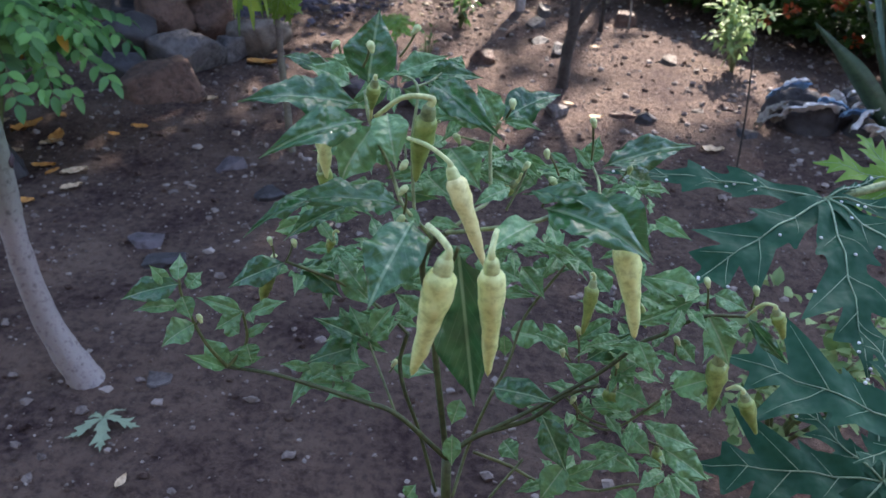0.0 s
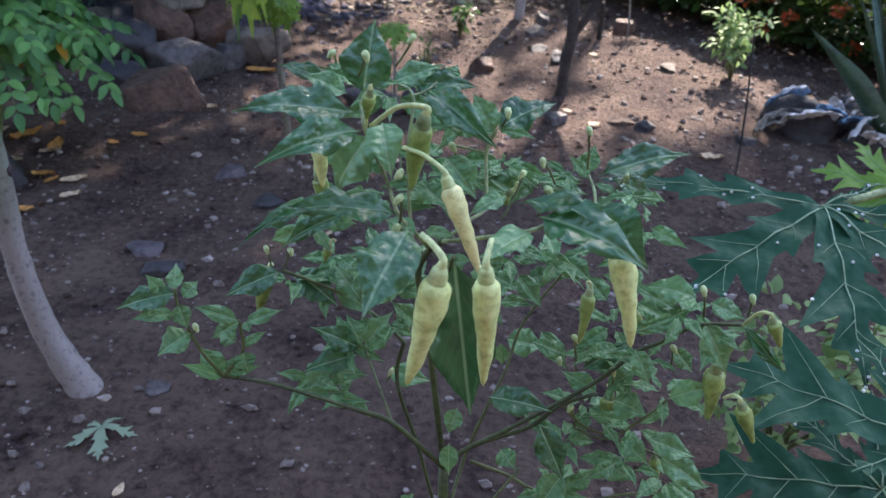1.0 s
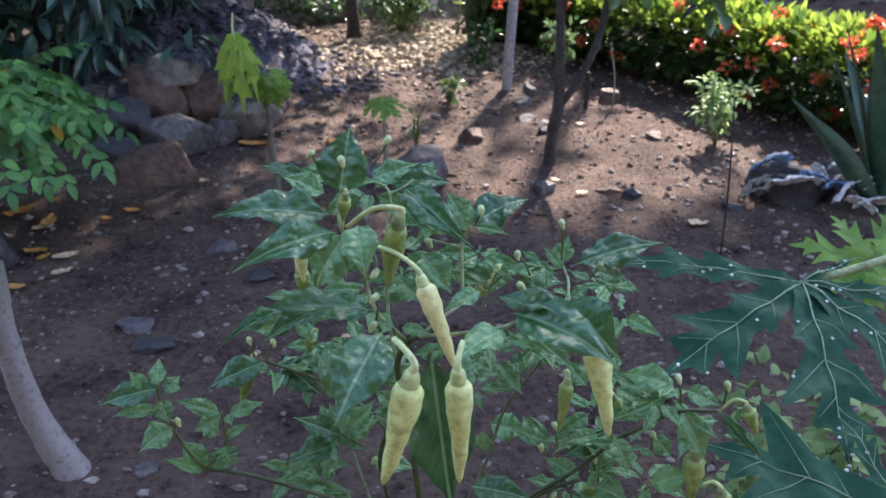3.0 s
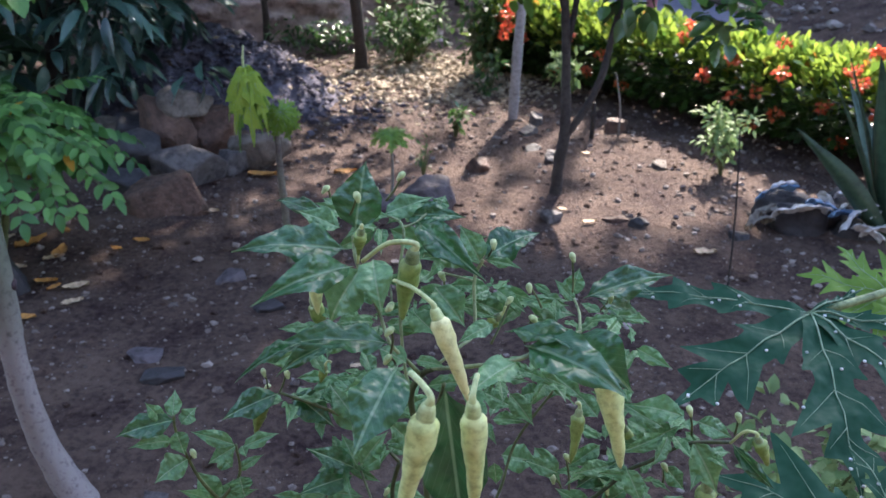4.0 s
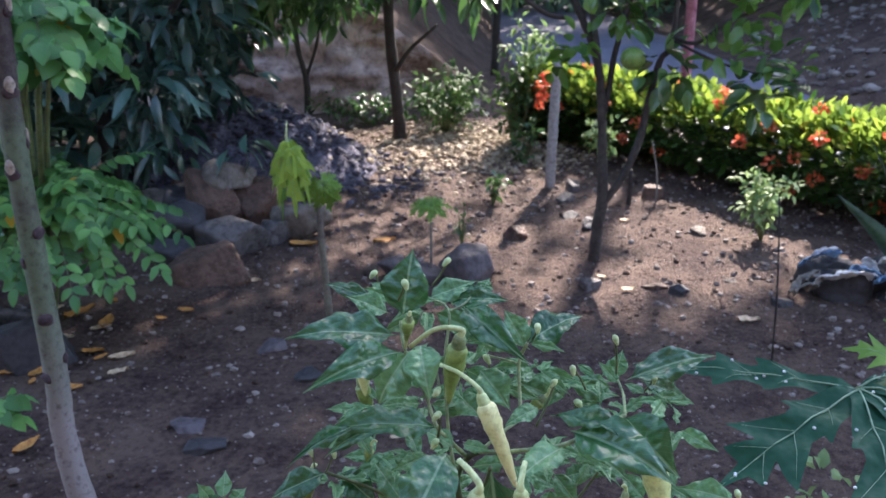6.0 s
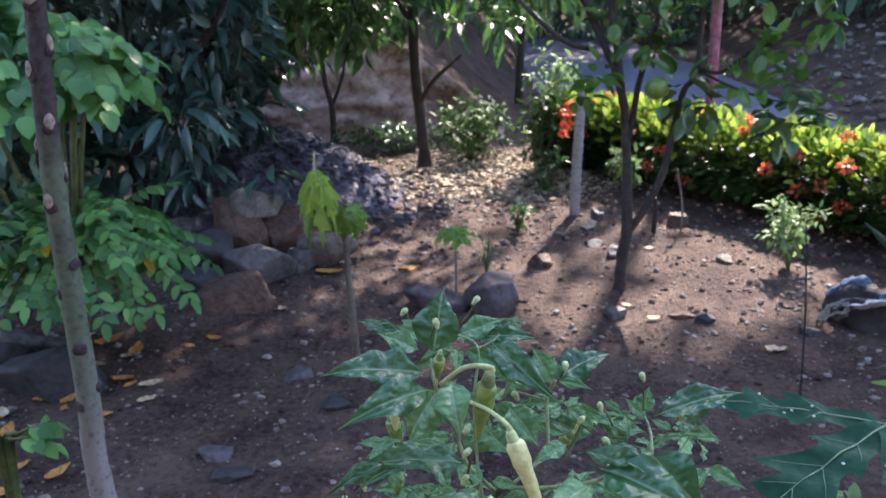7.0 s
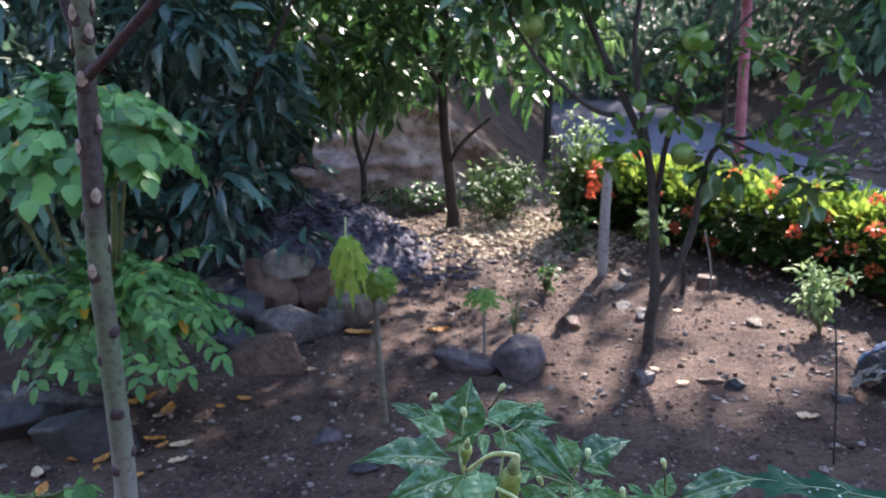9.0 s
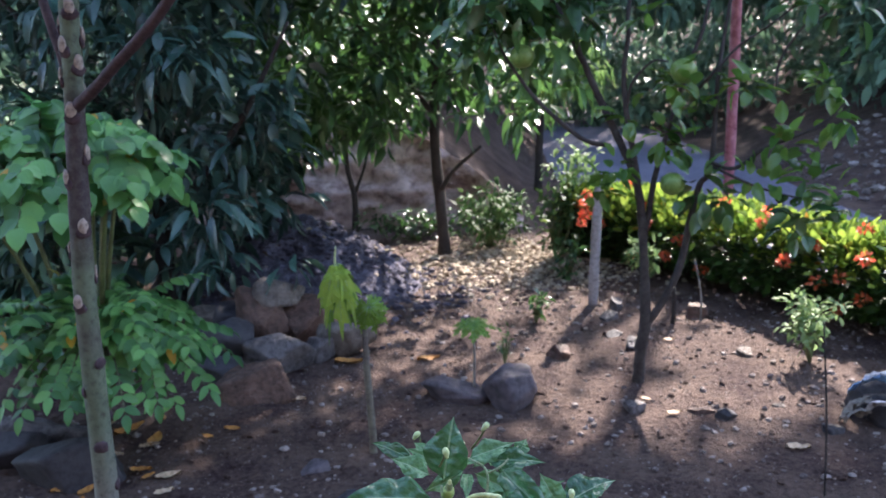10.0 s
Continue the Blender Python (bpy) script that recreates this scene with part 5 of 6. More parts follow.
def chilli_fruit(top, tip, width, stalk, ripe):
    """Body, calyx and stalk; ripe: 0 pale, 1 yellow, 2 green."""
    a, b = Vector(top), Vector(tip)
    way = b - a
    length = way.length
    d = way.normalized()
    seed = a.x * 37 + a.z * 91
    side = (Vector((0.5, -1, 0.1)) - d * Vector((0.5, -1, 0.1)).dot(d)).normalized()
    other = d.cross(side)
    n, sides = 30, 18
    verts, faces = [], []
    for i in range(n + 1):
        s = i / n
        r = 0.5 * width * min(1, (s + 0.02) / 0.10) ** 0.5 * (1.0 - 0.80 * max(0, (s - 0.26) / 0.74) ** 1.15) * (1 if s < 0.94 else max(0.03, (1 - s) / 0.06) ** 0.55)
        r *= 1 + 0.04 * math.sin(s * 26 + seed) * (1 - s) + 0.07 * math.sin(s * 9 + seed)
        c = a + d * length * s + side * width * 0.16 * math.sin(s * 3.6 + seed) * s + Vector((0, 0, 1)) * 0
        for j in range(sides):
            g = 2 * math.pi * j / sides
            q = r * (1 + 0.16 * noise.noise((s * 7 + seed, math.cos(g) * 1.2, math.sin(g) * 1.2)) + 0.07 * noise.noise((s * 16 + seed, math.cos(g) * 2, math.sin(g) * 2)))
            verts.append(c + side * math.cos(g) * q + other * math.sin(g) * q - BASE)
    for i in range(n):
        for j in range(sides):
            k = (j + 1) % sides
            faces.append((i * sides + j, i * sides + k, (i + 1) * sides + k, (i + 1) * sides + j))
    faces.append(tuple(n * sides + j for j in range(sides)))
    mat = (FRUIT, FRUIT_YELLOW, FRUIT_GREEN)[ripe]
    body = part("fruit", mesh_of("fruit", verts, faces, mat), plant, ("pale green tapering chilli", "pale yellow tapering chilli", "small green chilli")[ripe])
    r = width * 0.5
    v, f = tube([a - d * r * 1.0 - BASE, a - d * r * 0.75 - BASE, a - d * r * 0.3 - BASE, a + d * r * 0.15 - BASE, a + d * r * 0.3 - BASE], (r * 0.36, r * 0.52, r * 0.61, r * 0.65, r * 0.58), 14, 5, 0.05)
    part("calyx", mesh_of("calyx", v, f, STALK if ripe < 2 else PALE_STEM), body, "pale green collar of the fruit")
    s = Vector(stalk)
    bow = (a - d * r * 1.6 + s) * 0.5 + Vector((0, 0, 0.2 * (a - s).length * (1 if ripe == 2 else 0.3)))
    v, f = tube([s - BASE, bow - BASE, a - d * r * 1.6 - BASE, a - d * r * 0.8 - BASE], (width * 0.07 + 0.0005, width * 0.08 + 0.0005, width * 0.12, width * 0.19), 8, 6)
    part("fruit_stalk", mesh_of("fruit_stalk", v, f, STALK), body)


def chilli_bud(at, stalk):
    a, s = Vector(at), Vector(stalk)
    d = (a - s).normalized()
    nod = Vector((0.6 * math.sin(a.x * 300), -0.5, -0.55)).normalized()
    v, f = tube([a - d * 0.0015 - BASE, a - BASE, a + d * 0.001 + nod * 0.0026 - BASE, a + nod * 0.0066 - BASE], (0.0010, 0.0024, 0.0027, 0.0011), 9, 4, 0.15)
    bud = part("bud", mesh_of("bud", v, f, BUD), plant, "pale closed flower bud")
    v, f = tube([s - BASE, s.lerp(a, 0.5) + Vector((0.001, 0, 0)) - BASE, a - BASE], (0.0010, 0.0009, 0.0010), 6, 4)
    part("bud_stalk", mesh_of("bud_stalk", v, f, TWIG), bud)


def chilli_rosette(at, size, seed):
    rng = np.random.default_rng(1000 + seed)
    a = Vector(at)
    turn = rng.uniform(0, 6.28)
    for k in range(int(rng.integers(4, 7))):
        g = turn + k * 2.4
        way = Vector((math.cos(g), math.sin(g), rng.uniform(-0.55, 0.35)))
        le = size * rng.uniform(0.7, 1.35)
        b = a + way * size * 0.12
        chilli_leaf(b, b + way.normalized() * le, le * rng.uniform(0.34, 0.48), rng.uniform(-25, 25), int(rng.integers(0, 3)), (rng.normal() * 0.3, -0.45 + rng.normal() * 0.3, 0.8))


# leaves of the chilli plant: base, tip, width, roll, shape
chilli_leaf((-0.059, 0.630, 0.947), (-0.131, 0.600, 0.960), 0.032, 10, 1)
chilli_leaf((-0.055, 0.620, 0.939), (-0.110, 0.565, 0.940), 0.026, -10, 2)
chilli_leaf((-0.057, 0.650, 0.952), (-0.051, 0.670, 0.998), 0.036, 0, 0)
chilli_leaf((-0.088, 0.700, 0.942), (-0.133, 0.730, 0.944), 0.014, 0, 1)
chilli_leaf((-0.072, 0.680, 0.941), (-0.105, 0.680, 0.955), 0.022, 0, 0)
chilli_leaf((-0.040, 0.610, 0.950), (-0.031, 0.575, 0.930), 0.029, 0, 2)
chilli_leaf((-0.053, 0.650, 0.924), (-0.078, 0.640, 0.882), 0.042, 0, 1)
chilli_leaf((-0.045, 0.720, 0.936), (-0.005, 0.730, 0.949), 0.025, 0, 0)
chilli_leaf((-0.016, 0.700, 0.940), (0.034, 0.640, 0.923), 0.025, 20, 2)
chilli_leaf((0.035, 0.680, 0.918), (0.078, 0.700, 0.935), 0.032, -15, 1)
chilli_leaf((0.034, 0.680, 0.915), (0.017, 0.690, 0.942), 0.025, 0, 0)
chilli_leaf((0.029, 0.670, 0.922), (-0.012, 0.660, 0.928), 0.021, 0, 1)
chilli_leaf((0.037, 0.680, 0.918), (0.063, 0.660, 0.922), 0.011, 0, 1)
chilli_leaf((-0.003, 0.740, 0.931), (0.004, 0.750, 0.943), 0.017, 0, 0)
chilli_leaf((-0.030, 0.720, 0.935), (0.021, 0.720, 0.937), 0.021, 0, 1)
chilli_leaf((-0.049, 0.720, 0.936), (-0.073, 0.740, 0.944), 0.017, 0, 0)
chilli_leaf((-0.030, 0.620, 0.878), (-0.104, 0.580, 0.901), 0.027, 12, 1)
chilli_leaf((-0.084, 0.590, 0.896), (-0.122, 0.550, 0.892), 0.011, 0, 2)
chilli_leaf((-0.076, 0.680, 0.844), (-0.127, 0.660, 0.822), 0.017, 0, 2)
chilli_leaf((-0.016, 0.530, 0.919), (-0.037, 0.475, 0.895), 0.034, 0, 1)
chilli_leaf((0.009, 0.610, 0.852), (0.027, 0.600, 0.714), 0.049, 0, 0)
chilli_leaf((-0.011, 0.600, 0.878), (0.010, 0.590, 0.880), 0.011, 0, 1)
chilli_leaf((0.058, 0.580, 0.892), (0.026, 0.545, 0.890), 0.025, 10, 1)
chilli_leaf((0.051, 0.620, 0.891), (0.114, 0.570, 0.899), 0.019, -20, 2)
chilli_leaf((0.064, 0.600, 0.892), (0.128, 0.550, 0.889), 0.036, -10, 2)
chilli_leaf((0.106, 0.640, 0.880), (0.140, 0.600, 0.858), 0.039, 20, 2)
chilli_leaf((0.120, 0.720, 0.866), (0.199, 0.750, 0.878), 0.029, -10, 1)
chilli_leaf((0.112, 0.710, 0.868), (0.095, 0.720, 0.883), 0.012, 0, 0)
chilli_leaf((0.110, 0.720, 0.868), (0.116, 0.730, 0.889), 0.018, 0, 0)
chilli_leaf((0.135, 0.740, 0.855), (0.184, 0.760, 0.821), 0.027, 0, 1)
chilli_leaf((-0.001, 0.660, 0.905), (0.023, 0.640, 0.883), 0.032, 0, 1)
chilli_leaf((-0.018, 0.660, 0.883), (0.003, 0.640, 0.874), 0.024, 0, 0)
chilli_leaf((0.044, 0.640, 0.886), (0.018, 0.620, 0.881), 0.016, 0, 1)
chilli_leaf((-0.018, 0.620, 0.862), (-0.042, 0.640, 0.863), 0.020, 0, 0)
chilli_leaf((-0.039, 0.660, 0.908), (-0.063, 0.650, 0.894), 0.028, 0, 0)
chilli_leaf((0.032, 0.720, 0.860), (0.061, 0.720, 0.846), 0.026, 0, 1)
chilli_leaf((0.075, 0.740, 0.847), (0.118, 0.740, 0.839), 0.026, 0, 0)
chilli_leaf((-0.146, 0.740, 0.748), (-0.195, 0.720, 0.732), 0.028, 0, 1)
chilli_leaf((-0.138, 0.760, 0.735), (-0.097, 0.740, 0.713), 0.029, 0, 0)
chilli_leaf((-0.127, 0.780, 0.720), (-0.082, 0.790, 0.730), 0.026, 0, 1)
chilli_leaf((-0.102, 0.760, 0.728), (-0.065, 0.740, 0.703), 0.028, 0, 0)
chilli_leaf((-0.116, 0.800, 0.727), (-0.081, 0.780, 0.716), 0.024, 0, 1)
chilli_leaf((-0.076, 0.740, 0.721), (-0.105, 0.770, 0.740), 0.027, 0, 0)
chilli_leaf((-0.074, 0.720, 0.681), (-0.117, 0.710, 0.710), 0.023, 0, 0)
chilli_leaf((-0.073, 0.720, 0.683), (-0.090, 0.740, 0.704), 0.023, 0, 0)
chilli_leaf((-0.071, 0.720, 0.683), (-0.046, 0.730, 0.717), 0.025, 0, 1)
chilli_leaf((-0.069, 0.720, 0.680), (-0.038, 0.710, 0.713), 0.018, 0, 0)
chilli_leaf((-0.077, 0.720, 0.673), (-0.123, 0.690, 0.675), 0.024, 0, 1)
chilli_leaf((-0.101, 0.710, 0.658), (-0.137, 0.700, 0.633), 0.029, 0, 0)
chilli_leaf((-0.097, 0.710, 0.660), (-0.066, 0.700, 0.666), 0.018, 0, 1)
chilli_leaf((-0.109, 0.700, 0.635), (-0.063, 0.690, 0.644), 0.018, 0, 1)
chilli_leaf((-0.211, 0.660, 0.775), (-0.260, 0.650, 0.764), 0.023, 0, 1)
chilli_leaf((-0.214, 0.660, 0.776), (-0.217, 0.680, 0.791), 0.016, 0, 0)
chilli_leaf((-0.208, 0.660, 0.770), (-0.197, 0.670, 0.781), 0.018, 0, 0)
chilli_leaf((-0.216, 0.660, 0.754), (-0.245, 0.640, 0.761), 0.016, 0, 1)
chilli_leaf((-0.213, 0.660, 0.764), (-0.204, 0.650, 0.747), 0.019, 0, 0)
chilli_leaf((-0.205, 0.660, 0.736), (-0.229, 0.640, 0.726), 0.028, 0, 1)
chilli_leaf((-0.188, 0.670, 0.680), (-0.214, 0.650, 0.710), 0.014, 0, 0)
chilli_leaf((-0.187, 0.670, 0.683), (-0.209, 0.680, 0.705), 0.025, 0, 1)
chilli_leaf((-0.186, 0.670, 0.682), (-0.156, 0.680, 0.688), 0.011, 0, 0)
chilli_leaf((-0.183, 0.670, 0.680), (-0.177, 0.680, 0.698), 0.020, 0, 0)
chilli_leaf((-0.170, 0.680, 0.735), (-0.194, 0.670, 0.722), 0.019, 0, 0)
chilli_leaf((-0.171, 0.680, 0.735), (-0.209, 0.680, 0.748), 0.017, 0, 1)
chilli_leaf((-0.176, 0.680, 0.711), (-0.193, 0.690, 0.715), 0.018, 0, 0)
chilli_leaf((-0.172, 0.680, 0.708), (-0.151, 0.690, 0.718), 0.011, 0, 0)
chilli_leaf((-0.166, 0.680, 0.733), (-0.136, 0.690, 0.742), 0.016, 0, 1)
chilli_leaf((-0.171, 0.680, 0.702), (-0.165, 0.670, 0.688), 0.023, 0, 0)
chilli_leaf((-0.166, 0.680, 0.735), (-0.160, 0.670, 0.731), 0.010, 0, 0)
chilli_leaf((-0.222, 0.660, 0.773), (-0.235, 0.660, 0.791), 0.014, 0, 0)
chilli_leaf((0.106, 0.680, 0.717), (0.076, 0.690, 0.722), 0.019, 0, 1)
chilli_leaf((0.122, 0.680, 0.701), (0.165, 0.700, 0.720), 0.020, 0, 0)
chilli_leaf((0.158, 0.660, 0.742), (0.170, 0.640, 0.721), 0.021, 0, 1)
chilli_leaf((0.152, 0.690, 0.719), (0.120, 0.680, 0.717), 0.019, 0, 0)
chilli_leaf((0.042, 0.660, 0.683), (0.095, 0.640, 0.689), 0.027, -10, 1)
chilli_leaf((0.141, 0.690, 0.667), (0.109, 0.710, 0.675), 0.022, 0, 0)
chilli_leaf((0.152, 0.680, 0.670), (0.180, 0.660, 0.670), 0.030, 0, 1)
chilli_leaf((0.146, 0.680, 0.682), (0.171, 0.690, 0.696), 0.022, 0, 0)
chilli_leaf((0.194, 0.660, 0.691), (0.226, 0.650, 0.716), 0.026, 0, 1)
chilli_leaf((0.199, 0.660, 0.795), (0.161, 0.680, 0.791), 0.027, 0, 1)
chilli_leaf((0.209, 0.660, 0.791), (0.236, 0.650, 0.783), 0.021, 0, 0)
chilli_leaf((0.208, 0.660, 0.772), (0.229, 0.640, 0.735), 0.031, 0, 1)
chilli_leaf((0.173, 0.680, 0.751), (0.205, 0.680, 0.772), 0.026, 0, 0)
chilli_leaf((0.239, 0.660, 0.771), (0.274, 0.640, 0.739), 0.012, 30, 2)
chilli_leaf((0.192, 0.670, 0.737), (0.209, 0.660, 0.720), 0.019, 0, 0)
chilli_leaf((0.112, 0.680, 0.633), (0.084, 0.660, 0.627), 0.022, 0, 1)
chilli_leaf((0.088, 0.660, 0.655), (0.113, 0.640, 0.608), 0.026, 0, 0)
chilli_leaf((0.162, 0.670, 0.633), (0.186, 0.650, 0.624), 0.028, 0, 1)
chilli_leaf((0.183, 0.660, 0.645), (0.225, 0.650, 0.635), 0.027, 0, 0)
chilli_leaf((0.197, 0.660, 0.625), (0.238, 0.640, 0.607), 0.030, 0, 1)
chilli_leaf((0.142, 0.680, 0.600), (0.182, 0.660, 0.592), 0.029, 0, 0)
chilli_leaf((0.117, 0.670, 0.587), (0.094, 0.650, 0.559), 0.032, 0, 1)
chilli_leaf((0.058, 0.680, 0.603), (0.072, 0.660, 0.598), 0.023, 0, 0)
chilli_leaf((0.011, 0.640, 0.647), (0.012, 0.630, 0.618), 0.019, 0, 0)
chilli_leaf((0.017, 0.660, 0.669), (0.010, 0.650, 0.647), 0.020, 0, 0)
chilli_leaf((0.052, 0.700, 0.710), (0.055, 0.700, 0.685), 0.016, 0, 0)
chilli_leaf((0.064, 0.740, 0.757), (0.087, 0.720, 0.736), 0.023, 0, 1)
chilli_leaf((0.076, 0.760, 0.739), (0.101, 0.760, 0.748), 0.023, 0, 0)
chilli_leaf((0.104, 0.760, 0.765), (0.132, 0.740, 0.752), 0.026, 0, 1)
chilli_leaf((0.062, 0.780, 0.654), (0.101, 0.770, 0.654), 0.034, 0, 0)
chilli_leaf((0.112, 0.760, 0.741), (0.088, 0.770, 0.758), 0.024, 0, 1)
chilli_leaf((0.040, 0.760, 0.743), (0.071, 0.750, 0.733), 0.024, 0, 0)
chilli_leaf((-0.027, 0.760, 0.681), (-0.049, 0.760, 0.706), 0.027, 0, 1)
chilli_leaf((-0.055, 0.760, 0.623), (-0.009, 0.750, 0.620), 0.028, 0, 0)
chilli_leaf((-0.049, 0.760, 0.737), (-0.016, 0.740, 0.722), 0.029, 0, 1)
chilli_leaf((-0.040, 0.780, 0.719), (-0.073, 0.780, 0.704), 0.027, 0, 0)
chilli_leaf((0.092, 0.760, 0.682), (0.120, 0.740, 0.651), 0.024, 0, 1)
chilli_leaf((0.147, 0.740, 0.732), (0.127, 0.760, 0.748), 0.024, 0, 0)
chilli_leaf((0.167, 0.720, 0.747), (0.199, 0.700, 0.739), 0.024, 0, 1)
chilli_leaf((-0.032, 0.700, 0.496), (-0.023, 0.700, 0.516), 0.021, 0, 0)
chilli_leaf((0.165, 0.660, 0.566), (0.183, 0.640, 0.563), 0.026, 0, 1)
chilli_leaf((0.220, 0.660, 0.578), (0.192, 0.640, 0.568), 0.026, 0, 0)
# fruits: top, tip, width, start of the stalk, ripeness
chilli_fruit((0.002, 0.500, 0.905), (-0.014, 0.505, 0.822), 0.0176, (-0.008, 0.512, 0.926), 0)
chilli_fruit((0.029, 0.514, 0.898), (0.033, 0.520, 0.812), 0.0156, (0.031, 0.524, 0.918), 0)
chilli_fruit((0.004, 0.604, 0.910), (0.029, 0.590, 0.849), 0.0140, (-0.028, 0.630, 0.924), 1)
chilli_fruit((0.127, 0.630, 0.851), (0.146, 0.620, 0.772), 0.0188, (0.125, 0.640, 0.859), 0)
chilli_fruit((-0.015, 0.630, 0.941), (-0.024, 0.640, 0.887), 0.0168, (-0.050, 0.630, 0.938), 2)
chilli_fruit((-0.099, 0.700, 0.892), (-0.097, 0.700, 0.854), 0.0130, (-0.090, 0.700, 0.904), 0)
chilli_fruit((0.117, 0.670, 0.786), (0.114, 0.665, 0.739), 0.0108, (0.114, 0.670, 0.796), 2)
chilli_fruit((0.223, 0.650, 0.732), (0.225, 0.650, 0.679), 0.0164, (0.215, 0.650, 0.749), 2)
chilli_fruit((0.243, 0.630, 0.712), (0.259, 0.630, 0.675), 0.0126, (0.231, 0.640, 0.712), 2)
chilli_fruit((0.248, 0.630, 0.796), (0.259, 0.630, 0.772), 0.0101, (0.235, 0.650, 0.778), 2)
chilli_fruit((-0.170, 0.770, 0.719), (-0.181, 0.770, 0.676), 0.0150, (-0.162, 0.770, 0.734), 2)
chilli_fruit((0.154, 0.700, 0.653), (0.151, 0.690, 0.629), 0.0154, (0.151, 0.700, 0.667), 2)
chilli_fruit((0.200, 0.680, 0.602), (0.208, 0.680, 0.546), 0.0094, (0.199, 0.680, 0.617), 2)
chilli_fruit((-0.107, 0.760, 0.762), (-0.111, 0.760, 0.747), 0.0093, (-0.100, 0.760, 0.770), 2)
chilli_fruit((-0.049, 0.620, 0.964), (-0.052, 0.625, 0.946), 0.0093, (-0.053, 0.630, 0.937), 2)
chilli_fruit((0.048, 0.700, 0.856), (0.038, 0.700, 0.845), 0.0106, (0.056, 0.700, 0.866), 2)
chilli_fruit((-0.108, 0.740, 0.843), (-0.100, 0.740, 0.811), 0.0142, (-0.103, 0.740, 0.864), 2)
chilli_fruit((0.168, 0.720, 0.735), (0.178, 0.720, 0.711), 0.0109, (0.165, 0.720, 0.747), 2)
# buds: place, start of the stalk
chilli_bud((-0.027, 0.700, 0.978), (-0.040, 0.700, 0.956))
chilli_bud((-0.088, 0.720, 0.958), (-0.087, 0.720, 0.944))
chilli_bud((-0.043, 0.660, 0.980), (-0.042, 0.660, 0.962))
chilli_bud((-0.054, 0.640, 0.984), (-0.060, 0.650, 0.965))
chilli_bud((-0.027, 0.600, 0.902), (-0.029, 0.610, 0.876))
chilli_bud((-0.028, 0.610, 0.916), (-0.031, 0.620, 0.926))
chilli_bud((-0.029, 0.600, 0.880), (-0.026, 0.610, 0.868))
chilli_bud((0.073, 0.700, 0.887), (0.084, 0.700, 0.867))
chilli_bud((0.058, 0.680, 0.885), (0.043, 0.660, 0.856))
chilli_bud((0.069, 0.620, 0.903), (0.065, 0.620, 0.882))
chilli_bud((0.106, 0.710, 0.910), (0.110, 0.715, 0.870))
chilli_bud((-0.159, 0.740, 0.772), (-0.156, 0.740, 0.753))
chilli_bud((-0.138, 0.740, 0.771), (-0.146, 0.740, 0.748))
chilli_bud((0.111, 0.680, 0.736), (0.117, 0.680, 0.699))
chilli_bud((0.191, 0.670, 0.738), (0.193, 0.670, 0.714))
chilli_bud((0.118, 0.680, 0.659), (0.123, 0.680, 0.634))
chilli_bud((0.198, 0.650, 0.810), (0.207, 0.660, 0.777))
chilli_bud((0.240, 0.660, 0.798), (0.241, 0.660, 0.779))
chilli_bud((0.042, 0.670, 0.938), (0.039, 0.680, 0.921))
chilli_bud((0.148, 0.680, 0.703), (0.150, 0.680, 0.684))
chilli_bud((-0.045, 0.720, 0.657), (-0.051, 0.720, 0.643))
chilli_bud((0.003, 0.680, 0.905), (0.006, 0.680, 0.896))
chilli_bud((-0.015, 0.740, 0.895), (-0.020, 0.740, 0.917))
chilli_bud((0.146, 0.740, 0.858), (0.139, 0.740, 0.845))
chilli_bud((0.105, 0.700, 0.696), (0.113, 0.700, 0.684))
chilli_bud((-0.202, 0.660, 0.743), (-0.205, 0.660, 0.734))
# stems: thickness at the start and end, then places along
chilli_stem(0.012, 0.009, (0.015, 0.690, -0.02), (0.012, 0.680, 0.25), (0.007, 0.665, 0.591))
chilli_stem(0.0058, 0.0050, (0.007, 0.665, 0.591), (-0.005, 0.660, 0.703), (-0.010, 0.660, 0.755), (-0.018, 0.650, 0.810), (-0.009, 0.640, 0.839), (-0.000, 0.630, 0.852))
chilli_stem(0.0033, 0.0022, (-0.009, 0.640, 0.839), (-0.021, 0.630, 0.860), (-0.032, 0.630, 0.874), (-0.041, 0.640, 0.895), (-0.055, 0.640, 0.931), (-0.059, 0.650, 0.949))
chilli_stem(0.0028, 0.0021, (-0.018, 0.650, 0.810), (-0.025, 0.660, 0.849), (-0.029, 0.680, 0.899), (-0.027, 0.700, 0.934), (-0.045, 0.720, 0.937))
chilli_stem(0.0020, 0.0020, (-0.027, 0.700, 0.934), (-0.015, 0.710, 0.937), (-0.003, 0.740, 0.940))
chilli_stem(0.0050, 0.0031, (0.007, 0.665, 0.591), (-0.038, 0.660, 0.646), (-0.069, 0.660, 0.660), (-0.110, 0.670, 0.665), (-0.149, 0.670, 0.677), (-0.187, 0.670, 0.682))
chilli_stem(0.0031, 0.0024, (-0.187, 0.670, 0.682), (-0.197, 0.660, 0.711), (-0.206, 0.660, 0.735), (-0.213, 0.660, 0.764), (-0.213, 0.660, 0.779))
chilli_stem(0.0031, 0.0024, (-0.187, 0.670, 0.682), (-0.171, 0.680, 0.703), (-0.171, 0.680, 0.736))
chilli_stem(0.0036, 0.0041, (-0.003, 0.700, 0.508), (-0.021, 0.710, 0.578), (-0.036, 0.710, 0.631), (-0.041, 0.720, 0.657), (-0.034, 0.720, 0.690))
chilli_stem(0.0024, 0.0024, (-0.039, 0.660, 0.646), (-0.051, 0.680, 0.663), (-0.070, 0.720, 0.678))
